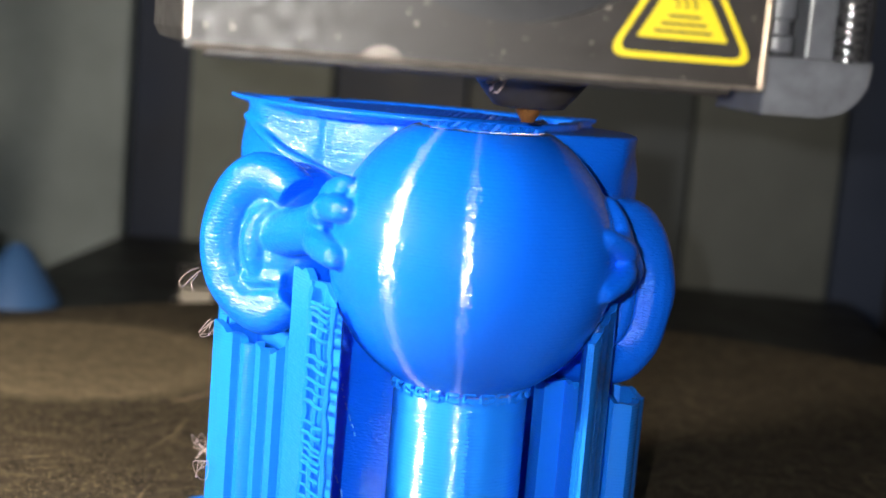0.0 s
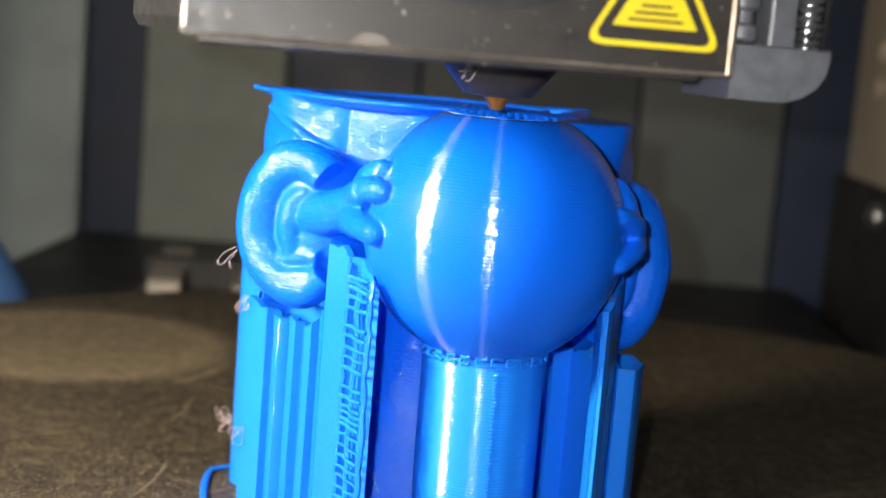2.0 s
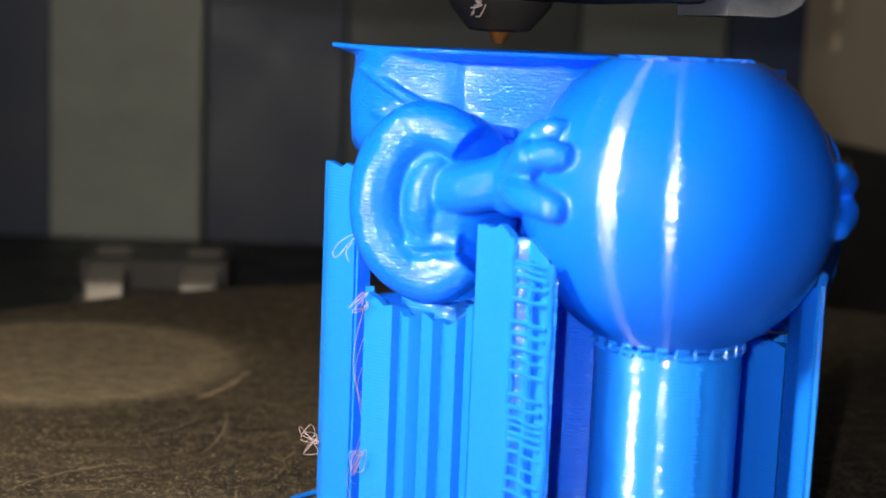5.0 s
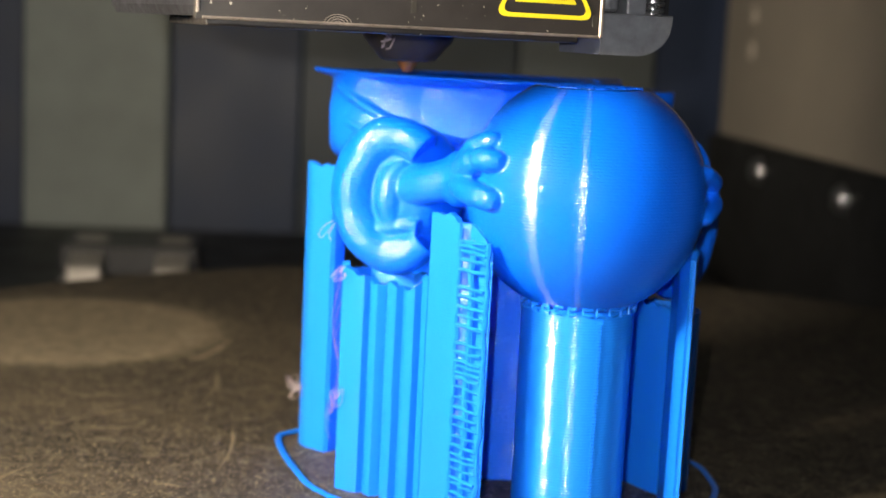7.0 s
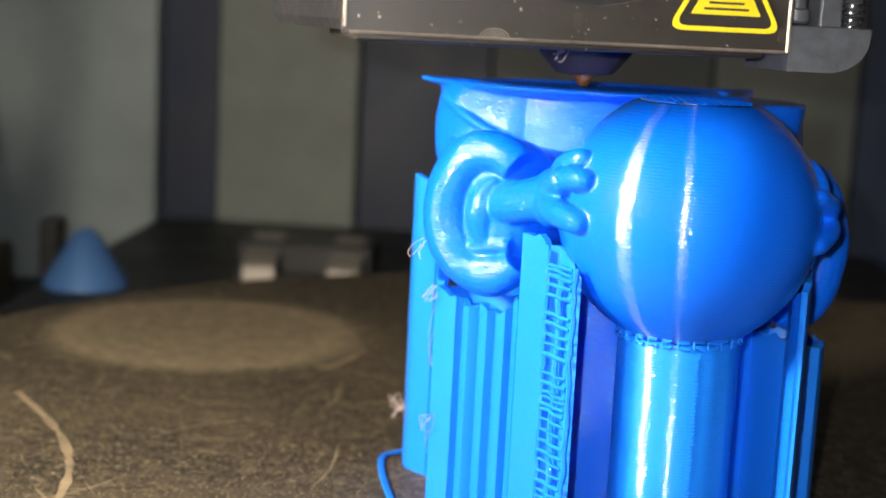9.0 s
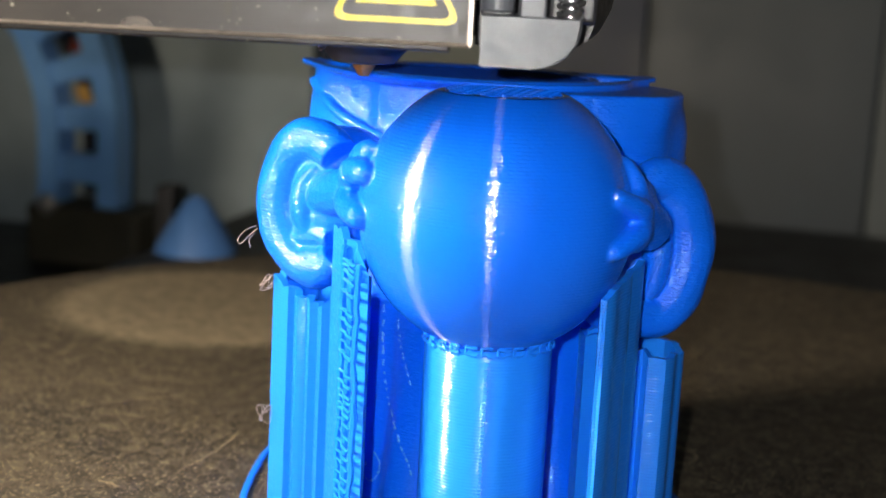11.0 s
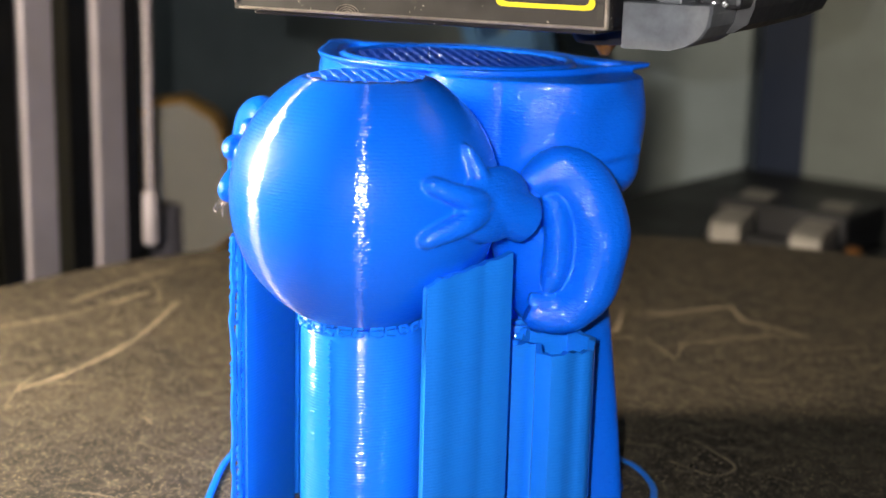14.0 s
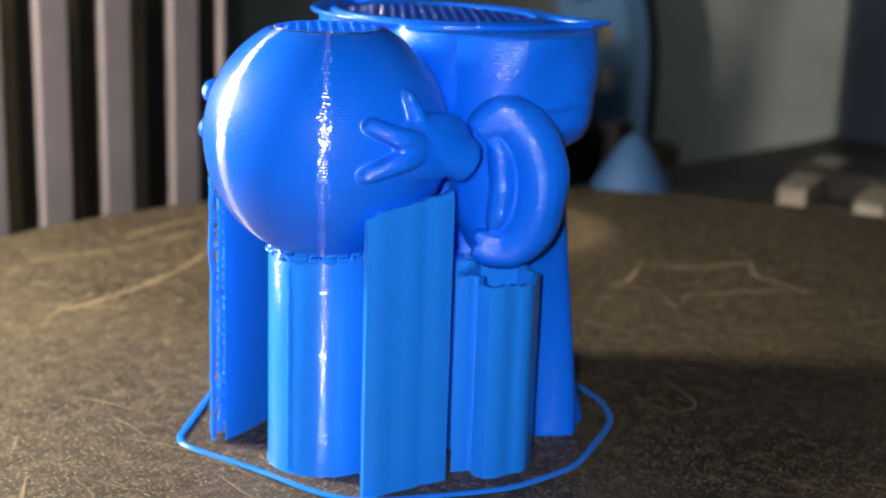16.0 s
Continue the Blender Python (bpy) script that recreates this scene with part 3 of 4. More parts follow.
def build_supports():
    s = support("globe_support", "smooth round blue support column under the globe")
    bm = bmesh.new()
    lathe(bm, [(0.545, 0.0), (0.53, 0.06), (0.53, 2.06), (0.50, 2.10)], 56, (BALL_C.x, BALL_C.y, 0))
    part("column", bm, M_SUPPORT, s)
    collar(s, BALL_C.x, BALL_C.y, 0.53, 2.08, 3, 26)
    bm = bmesh.new()
    rnd = random.Random(8)
    for k in range(60):
        z = 0.05 + k * 0.033
        a = radians(-78)
        add_box(bm, (BALL_C.x + 0.53 * math.cos(a) - 0.02, BALL_C.y + 0.53 * math.sin(a) - 0.012, z), (BALL_C.x + 0.53 * math.cos(a) + 0.02 * rnd.random(), BALL_C.y + 0.53 * math.sin(a) + 0.02, z + 0.02))
    part("seam", bm, M_SUPPORT, s)

    s = support("sleeve_support", "corrugated light blue support column under the hanging sleeve")
    bm = bmesh.new()
    wall_strip(bm, [(-2.20, 0.95), (-2.21, 0.74), (-2.04, 0.60), (-1.97, 0.64), (-1.90, 0.50), (-1.80, 0.52), (-1.74, 0.36), (-1.66, 0.40), (-1.58, 0.20), (-1.50, 0.25), (-1.44, 0.10)], 0, [2.25, 2.25, 2.2, 2.18, 2.15, 2.14, 2.14, 2.15, 2.18, 2.25, 2.3], 0.07, 0.06, 2, 0.05)
    part("corrugated_wall", bm, M_SUPPORT, s)
    bm = bmesh.new()
    wall_strip(bm, [(-2.20, 0.95), (-1.95, 1.15), (-1.5, 0.9), (-1.3, 0.4)], 0, 2.2, 0.07, 0.04, 3)
    part("back_wall", bm, M_SUPPORT, s)

    s = support("wrist_support", "tall thin blue support wall with a ragged ladder edge")
    bm = bmesh.new()
    wall_strip(bm, [(-1.44, 0.08), (-1.30, -0.16), (-1.22, -0.30)], 0, [2.92, 2.92, 2.86], 0.06, 0.03, 4, 0.04)
    part("flat_wall", bm, M_SUPPORT, s)
    bm = bmesh.new()
    wall_strip(bm, [(-1.22, -0.28), (-1.12, -0.30), (-1.06, -0.42), (-0.97, -0.50), (-1.03, -0.28), (-1.12, 0.0), (-1.22, 0.28)], 0, [2.86, 2.84, 2.78, 2.66, 2.45, 2.35, 2.3], 0.05, 0.05, 5, 0.05)
    part("end_wall", bm, M_SUPPORT, s)
    bm = bmesh.new()
    rnd = random.Random(11)
    z = 0.06
    while z < 2.72:
        if rnd.random() < 0.86:
            w = rnd.uniform(0.03, 0.06)
            pts = [(-1.235 + rnd.uniform(-.01, .01), -0.335, z), (-1.165, -0.42, z + rnd.uniform(-.01, .01)), (-1.12, -0.53, z), (-1.04, -0.625 + rnd.uniform(-.01, .01), z + rnd.uniform(-.01, .01))]
            tube(bm, pts, rnd.uniform(0.013, 0.021), 5)
        z += rnd.uniform(0.045, 0.10)
    part("ladder_edge", bm, M_SUPPORT, s, "ragged stack of loose strands")
    bm = bmesh.new()
    for x, y in ((-1.24, -0.33), (-1.13, -0.46), (-1.02, -0.63)):
        pts = [(x + rnd.uniform(-.012, .012), y + rnd.uniform(-.012, .012), 0.02 + 0.09 * k) for k in range(31 if x > -1.2 else 32)]
        tube(bm, pts, [rnd.uniform(0.020, 0.032) for p in pts], 6, up=(0, 1, 0))
    part("strand_post", bm, M_SUPPORT, s)

    s = support("back_support", "narrow upright blue support blade behind the sleeve")
    bm = bmesh.new()
    wall_strip(bm, [(-2.56, 2.32), (-2.52, 2.17), (-2.30, 1.95)], 0, [3.10, 3.14, 3.12], 0.05, 0.05, 6, 0.06)
    part("front_blade", bm, M_SUPPORT, s)
    bm = bmesh.new()
    wall_strip(bm, [(-2.30, 1.95), (-2.20, 2.05), (-2.40, 2.38), (-2.56, 2.32)], 0, [3.1, 3.05, 3.05, 3.08], 0.05, 0.05, 16, 0.06)
    part("rear_blade", bm, M_SUPPORT, s)

    s = support("palm_support", "tall smooth blue support wall under the spread palm")
    bm = bmesh.new()
    wall_strip(bm, [(0.93, -0.39), (0.98, -0.28), (1.00, -0.10), (1.045, 0.06), (1.05, 0.22), (1.09, 0.30), (1.11, 0.46)], 0, [2.60, 2.66, 2.68, 2.71, 2.73, 2.75, 2.78], 0.06, 0.02, 7, 0.06)
    part("flat_wall", bm, M_SUPPORT, s)
    bm = bmesh.new()
    wall_strip(bm, [(0.93, -0.39), (0.90, -0.20), (0.94, 0.05), (0.97, 0.30), (1.05, 0.50), (1.11, 0.46)], 0, [2.6, 2.5, 2.45, 2.5, 2.6, 2.7], 0.05, 0.02, 8, 0.08)
    part("inner_wall", bm, M_SUPPORT, s)

    s = support("cuff_support", "fluted blue support column under the lower cuff")
    bm = bmesh.new()
    wall_strip(bm, [(0.80, 1.16), (0.92, 0.90), (1.04, 0.66), (1.10, 0.80), (1.16, 0.83), (1.22, 0.76), (1.34, 0.77), (1.39, 0.85), (1.40, 1.02), (1.45, 1.12), (1.44, 1.20), (1.30, 1.44), (1.0, 1.5), (0.80, 1.16)], 0, [1.95, 1.95, 1.95, 1.93, 1.92, 1.9, 1.9, 1.88, 1.86, 1.86, 1.87, 1.9, 1.9, 1.9], 0.06, 0.04, 9, 0.05)
    part("fluted_wall", bm, M_SUPPORT, s)
    bm = bmesh.new()
    wall_strip(bm, [(0.80, 1.16), (0.62, 1.02), (0.55, 1.2), (0.70, 1.35)], 0, 1.95, 0.05, 0.03, 10, 0.06)
    part("side_wall", bm, M_SUPPORT, s)


build_supports()


def build_skirt():
    pts = [(-2.57, 2.71), (-2.81, 2.33), (-2.60, 1.10), (-2.32, 0.42), (-1.42, -0.68), (-1.22, -0.88), (-0.96, -0.93), (-0.19, -0.78), (0.71, -0.64), (1.10, -0.35), (1.45, 0.24), (1.69, 0.74), (1.75, 1.2), (1.74, 1.62), (1.55, 2.1), (1.22, 2.79), (0.79, 3.17), (0.40, 3.32), (-0.6, 3.75), (-1.8, 3.55)]
    bm = bmesh.new()
    tube(bm, [(x, y, 0.022) for x, y in [p[:2] for p in smooth_line([(a, b, 0) for a, b in pts], 4, True)]], 0.036, 8, 0.55, True)
    ob = part("skirt_line", bm, M_SUPPORT)
    tagged(ob, "thin blue priming outline laid on the bed round the print", "print skirt")


build_skirt()


# ---------------------------------------------------------------- print head (origin at the nozzle's tip)
def ring_plate(cx, cz, r, x0, x1, z0, z1, y0, y1, n=64):
    """An upright plate with a round opening."""
    bm = bmesh.new()
    def outer(a):
        c, s = math.cos(a), math.sin(a)
        k = min((x1 - cx) / c if c > 1e-6 else 1e9, (x0 - cx) / c if c < -1e-6 else 1e9, (z1 - cz) / s if s > 1e-6 else 1e9, (z0 - cz) / s if s < -1e-6 else 1e9)
        return cx + k * c, cz + k * s
    angs = sorted({2 * math.pi * i / n for i in range(n)} | {math.atan2(z - cz, x - cx) % (2 * math.pi) for x in (x0, x1) for z in (z0, z1)})
    fo, fi, bo, bi = [], [], [], []
    for a in angs:
        ox, oz = outer(a)
        ix, iz = cx + r * math.cos(a), cz + r * math.sin(a)
        fo.append(bm.verts.new((ox, y0, oz)))
        fi.append(bm.verts.new((ix, y0, iz)))
        bo.append(bm.verts.new((ox, y1, oz)))
        bi.append(bm.verts.new((ix, y1, iz)))
    k = len(angs)
    for i in range(k):
        j = (i + 1) % k
        bm.faces.new((fo[i], fo[j], fi[j], fi[i]))
        bm.faces.new((bo[j], bo[i], bi[i], bi[j]))
        bm.faces.new((fo[j], fo[i], bo[i], bo[j]))
        bm.faces.new((fi[i], fi[j], bi[j], bi[i]))
    return bm


def rounded_triangle(w, h, r, thick_in=None, n=6):
    """Outline points of a triangle with rounded corners, base on z = 0, centred on x = 0."""
    P = [Vector((-w / 2, 0, 0)), Vector((w / 2, 0, 0)), Vector((0, 0, h))]
    out = []
    for i in range(3):
        a, p, b = P[i - 1], P[i], P[(i + 1) % 3]
        d0, d1 = (a - p).normalized(), (b - p).normalized()
        s, e = p + d0 * r, p + d1 * r
        for k in range(n + 1):
            t = k / n
            out.append(s * (1 - t) ** 2 + p * 2 * t * (1 - t) + e * t * t)
    return out


def build_head():
    head = thing("print_head", "dark grey steel print head with fan and yellow warning sticker", "print head")
    x0, x1, zb, zt, yf = -2.51, 0.93, 0.42, 5.0, -2.46
    fc = (-0.66, zb + 1.55)
    plate = part("front_cover", ring_plate(fc[0], fc[1], 1.26, x0, x1, zb, zt, yf, yf + 0.12), M_COVER, head, "scuffed dark painted steel cover", smooth=False)
    bm = bmesh.new()
    tube(bm, [(x0 + 0.05, yf - 0.004, zb + 0.012), (x1 - 0.02, yf - 0.004, zb + 0.012)], 0.014, 6)
    tube(bm, [(x1 - 0.012, yf - 0.004, zb + 0.012), (x1 - 0.012, yf - 0.004, zt)], 0.018, 6, up=(0, 1, 0))
    tube(bm, [(x0 + 0.012, yf - 0.004, zb + 0.05), (x0 + 0.012, yf - 0.004, zt)], 0.014, 6, up=(0, 1, 0))
    part("worn_edge", bm, M_COVER_EDGE, plate, "bare metal showing along the edge")
    # sides and underside
    bm = bmesh.new()
    plan = [(x0, yf + 0.12), (x1, yf + 0.12), (x1, -1.2), (1.05, -0.8), (1.15, 1.0), (-2.4, 1.0), (-2.85, 0.2), (-2.72, -0.9)]
    rings = [[(x * (0.985 if z < zb + 0.05 else 1.0), y, z) for x, y in plan] for z in (zb + 0.02, zb + 0.10, zt)]
    loft(bm, rings)
    part("body", bm, M_BLACK, head, "black plastic body behind the cover", smooth=False)
    part("bottom_plate", box((x0 + 0.1, yf + 0.14, zb - 0.05), (x1 - 0.15, -0.4, zb + 0.02), 0.02), M_COVER, head, smooth=False)
    # fan
    bm = bmesh.new()
    lathe(bm, [(0.42, -0.18), (0.48, -0.10), (0.48, 0.2)], 40)
    fan_m = Matrix.Translation((fc[0], yf + 0.28, fc[1])) @ Matrix.Rotation(radians(90), 4, "X")
    bmesh.ops.transform(bm, matrix=fan_m, verts=bm.verts)
    fan = part("fan_hub", bm, M_BLACK, head, "black cooling fan hub")
    for k in range(7):
        a = 2 * math.pi * k / 7 + 0.3
        bm = bmesh.new()
        rows = []
        for i in range(6):
            r = 0.46 + (1.20 - 0.46) * i / 5
            tw = 0.5 - 0.06 * i
            rows.append([(fc[0] + r * math.cos(a + s * tw), yf + 0.30 + s * 0.12 + e, fc[1] + r * math.sin(a + s * tw)) for s, e in ((-1, 0), (1, 0), (1, 0.03), (-1, 0.03))])
        loft(bm, rows)
        part("fan_blade", bm, M_BLACK, fan)
    for dx in (-0.02, 0.07):
        part("fan_strut", box((fc[0] + dx - 0.03, yf + 0.16, zb + 0.12), (fc[0] + dx + 0.03, yf + 0.22, fc[1] - 0.3), 0.015), M_STEEL if dx < 0 else M_BLACK, fan, "pale strut" if dx < 0 else "")
    # warning sticker
    cx, cz, w, h = 0.40, 0.565, 0.92, 0.82
    out = rounded_triangle(w, h, 0.13)
    inn = rounded_triangle(w - 0.115, h - 0.10, 0.10)
    bm = bmesh.new()
    n = len(out)
    vo = [bm.verts.new((cx + p.x, yf - 0.006, cz + p.z)) for p in out]
    vi = [bm.verts.new((cx + p.x, yf - 0.006, cz + 0.035 + p.z)) for p in inn]
    vo2 = [bm.verts.new((cx + p.x, yf + 0.001, cz + p.z)) for p in out]
    vi2 = [bm.verts.new((cx + p.x, yf + 0.001, cz + 0.035 + p.z)) for p in inn]
    for i in range(n):
        j = (i + 1) % n
        bm.faces.new((vo[i], vo[j], vi[j], vi[i]))
        bm.faces.new((vo[i], vo2[i], vo2[j], vo[j]))
        bm.faces.new((vi[j], vi2[j], vi2[i], vi[i]))
    sticker = part("warning_sticker", bm, M_YELLOW, head, "yellow triangular hot surface sticker", smooth=False)
    bm = bmesh.new()
    tri = rounded_triangle(0.56, 0.50, 0.015, n=2)
    vs = [bm.verts.new((cx + p.x, yf - 0.006, cz + 0.125 + p.z)) for p in tri]
    vb = [bm.verts.new((cx + p.x, yf + 0.001, cz + 0.125 + p.z)) for p in tri]
    bm.faces.new(vs)
    for i in range(len(vs)):
        j = (i + 1) % len(vs)
        bm.faces.new((vs[i], vb[i], vb[j], vs[j]))
    part("yellow_triangle", bm, M_YELLOW, sticker, smooth=False)
    for k, wd in enumerate((0.36, 0.28, 0.20)):
        part("ink_bar", box((cx - wd / 2, yf - 0.010, cz + 0.16 + 0.045 * k), (cx + wd / 2, yf - 0.005, cz + 0.178 + 0.045 * k)), M_INK, sticker, "dark printed bar", smooth=False)
    for k in (-1, 0, 1):
        bm = bmesh.new()
        tube(bm, [(cx + k * 0.055 + 0.016 * math.sin(q * 1.5), yf - 0.007, cz + 0.31 + 0.02 * q) for q in range(9)], 0.009, 6)
        part("heat_wave", bm, M_INK, sticker, "dark printed wavy line")
    # small marks on the cover
    for x, z in ((-0.75, 0.60), (0.86, 0.56)):
        part("slot", box((x - 0.025, yf - 0.003, z - 0.05), (x + 0.025, yf + 0.01, z + 0.05), 0.002), M_INK, plate, "small dark slot", smooth=False)
    for k in range(4):
        bm = bmesh.new()
        r = 0.022 + 0.018 * k
        tube(bm, [(-1.38 + r * 1.5 * math.cos(radians(a)), yf - 0.003, zb + 0.01 + r * math.sin(radians(a))) for a in range(10, 171, 20)], 0.004, 5)
        part("scrape", bm, M_COVER_EDGE, plate, "curved bare-metal scrape")
    # nozzle
    bm = bmesh.new()
    lathe(bm, [(0.045, 0.0), (0.055, 0.015), (0.10, 0.09), (0.105, 0.16)], 24)
    part("nozzle_tip", bm, M_BRASS, head, "dirty brass nozzle tip")
    bm = bmesh.new()
    lathe(bm, [(0.17, 0.105), (0.27, 0.12), (0.44, 0.32), (0.47, 0.40), (0.47, 0.50)], 36)
    part("heater_sock", bm, M_SOCK, head, "black silicone sock round the heater")
    for k in range(5):
        rnd = random.Random(40 + k)
        bm = bmesh.new()
        p = Vector((-0.42 + 0.05 * k, -0.35, 0.46 - 0.03 * k))
        pts = [p]
        for q in range(5):
            p = p + Vector((rnd.uniform(-0.06, 0.05), rnd.uniform(-0.05, 0.05), rnd.uniform(-0.075, 0.03)))
            pts.append(p)
        tube(bm, smooth_line(pts, 4), 0.008, 5)
        part("plastic_wisp", bm, M_STRING, head, "pale wisp of cold plastic")
    # side duct, latch and housing
    bm = bmesh.new()
    prof = [(0.0, 0.0), (0.40, 0.0), (0.52, 0.035), (0.62, 0.10), (0.68, 0.19), (0.70, 0.29), (0.70, 0.36), (0.0, 0.36)]
    rings = [[(0.99 + a * k, y, 0.285 + c * k + 0.01 * (1 - k)) for a, c in prof] for y, k in ((-2.31, 0.97), (-2.28, 1.0), (-1.45, 1.0))]
    loft(bm, rings)
    duct = part("air_duct", bm, M_GREY, head, "smooth grey plastic air duct", smooth=False)
    part("duct_post", box((1.25, -2.26, 0.55), (1.44, -1.9, 2.6), 0.02), M_GREY, duct, smooth=False)
    part("latch_block", box((0.98, -2.12, 0.62), (1.22, -1.7, 1.5), 0.03), M_BLACK, duct, "black latch block", smooth=False)
    part("latch_frame", box((1.46, -1.98, 0.60), (1.82, -1.6, 1.4), 0.04), M_BLACK, duct, "black frame behind the spring", smooth=False)
    bm = bmesh.new()
    lathe(bm, [(0.10, 0), (0.12, 0.02), (0.12, 0.10), (0.08, 0.12), (0.08, 0.2), (0.12, 0.22), (0.12, 0.34), (0.08, 0.36), (0.08, 0.5)], 24, (1.10, -2.12, 0.66))
    part("roller", bm, M_GREY, duct)
    bm = bmesh.new()
    tube(bm, [(1.62 + 0.085 * math.cos(q * 0.5), -2.02 + 0.085 * math.sin(q * 0.5), 0.64 + 0.0045 * q) for q in range(140)], 0.022, 6)
    part("spring", bm, M_STEEL, duct, "bright steel coil spring")
    bm = bmesh.new()
    lathe(bm, [(0.055, 0.0), (0.055, 0.72)], 16, (1.62, -2.02, 0.60))
    part("spring_pin", bm, M_STEEL, duct, "steel pin inside the spring")
    bm = bmesh.new()
    prof = [(0.95, 0.40), (1.50, 0.36), (1.88, 0.40), (2.02, 0.47), (2.08, 0.60), (2.10, 0.75), (2.10, 4.8), (0.95, 4.8)]
    loft(bm, [[(0.95 + (x - 0.95) * k, y, z + dz) for x, z in prof] for k, y, dz in ((0.78, -1.62, 0.0), (0.90, -0.9, 0.03), (1.0, -0.05, 0.07), (0.97, 0.25, 0.12))])
    part("side_housing", bm, M_BLACK, head, "glossy black side housing", smooth=False)
    bm = bmesh.new()
    tube(bm, [(1.78, -1.60, 0.72), (1.98, -0.9, 0.75), (2.115, -0.05, 0.80)], 0.02, 6)
    part("housing_ridge", bm, M_BLACK, head, "thin moulded ridge along the housing")
    return head


HEAD = build_head()


# ---------------------------------------------------------------- surroundings
def panel(name, lo, hi, mat, parent, label="", bevel=0.06):
    return part(name, box(lo, hi, bevel), mat, parent, label, smooth=False)


def build_room():
    g = part("ground", box((-70, -60, -5), (70, 60, -3.8), 0.05), M_DARK, smooth=False)
    tagged(g, "dark base plate under the whole printer", "ground", kind="structure")
    base = part("base_ledge", box((-12, 15.2, -3.8), (9, 29.5, -1.60), 0.2), M_DARK, smooth=False)
    tagged(base, "low dark ledge behind the bed", "ledge", kind="structure")
    # back wall of tall upright panels
    wall = thing("wall_north", "back wall of grey and navy upright panels", "wall", kind="structure")
    for x0, x1, y, mat in ((-58, -12.2, 30.0, M_PANEL), (-12.2, -10.4, 30.5, M_NAVY), (-10.4, -6.2, 30.1, M_OLIVE), (-6.2, -2.3, 30.4, M_NAVY), (-2.3, 4.2, 30.2, M_SLATE), (4.2, 8.4, 30.0, M_MIDGREY), (8.4, 11.6, 30.4, M_NAVY)):
        panel("upright_panel", (x0 + 0.03, y, -3.8), (x1 - 0.03, y + 1.2, 45), mat, wall)
    side = thing("wall_east", "side wall with beige board over a black riveted panel", "wall", kind="structure")
    panel("beige_board", (9.6, 11.0, 2.02), (10.6, 27.0, 45), M_BEIGE, side)
    panel("black_panel", (9.3, 11.0, -3.8), (10.6, 27.0, 2.08), M_DARK, side)
    for y, z in ((22.3, 1.44), (16.7, 1.38)):
        bm = bmesh.new()
        lathe(bm, [(0.34, 0.0), (0.33, 0.10), (0.26, 0.20), (0.12, 0.26), (0.03, 0.27)], 24)
        bmesh.ops.transform(bm, matrix=Matrix.Translation((9.3, y, z)) @ Matrix.Rotation(radians(-90), 4, "Y"), verts=bm.verts)
        part("rivet", bm, M_STEEL, side, "round shiny steel rivet head")
    for z in (5.4, 4.45):
        bm = bmesh.new()
        ball(bm, (9.6, 24.6, z), (0.18, 0.3, 0.3), 16, 10)
        part("board_stud", bm, M_BEIGE, side)
    panel("filler", (-60, -60, -3.8), (-58, 30, 45), M_SLATE, thing("wall_west", "far dark side wall of the enclosure", "wall", kind="structure"))
    panel("filler", (30, -60, -3.8), (31, 30, 45), M_SLATE, thing("wall_east_far", "plain dark wall closing the enclosure", "wall", kind="structure"))
    c = part("ceiling", box((-60, 2, 45), (31, 32, 46), 0.1), M_SLATE, smooth=False)
    tagged(c, "plain dark top of the enclosure", "ceiling", kind="structure")


def build_clip():
    c = thing("bed_clip", "flat steel bracket with two pale feet behind the bed", "clip", at=(-7.6, 20.0, -1.60))
    bm = bmesh.new()
    add_box(bm, (-0.3, 0.0, 0.0), (2.9, 2.6, 0.18), 0.05)
    add_box(bm, (-0.3, 0.5, 0.15), (2.9, 2.7, 0.85), 0.08)
    part("bracket_body", bm, M_BLACK, c, "black bracket body", smooth=False)
    for x in (0.0, 1.95):
        bm = bmesh.new()
        prof = [(0, 0.0), (0, 0.42), (0.12, 0.52), (1.6, 0.95), (1.9, 0.95), (1.9, 0.0)]
        loft(bm, [[(x + k, -0.25 + a, b) for a, b in prof] for k in (0, 0.72)])
        part("steel_foot", bm, M_CLIP, c, "pale bare steel foot", smooth=False)
    bm = bmesh.new()
    lathe(bm, [(0.16, 0), (0.19, 0.05), (0.19, 0.22), (0.10, 0.3)], 18, (3.25, 0.2, 0.0))
    part("screw_head", bm, M_BRASS, c, "small brass screw")


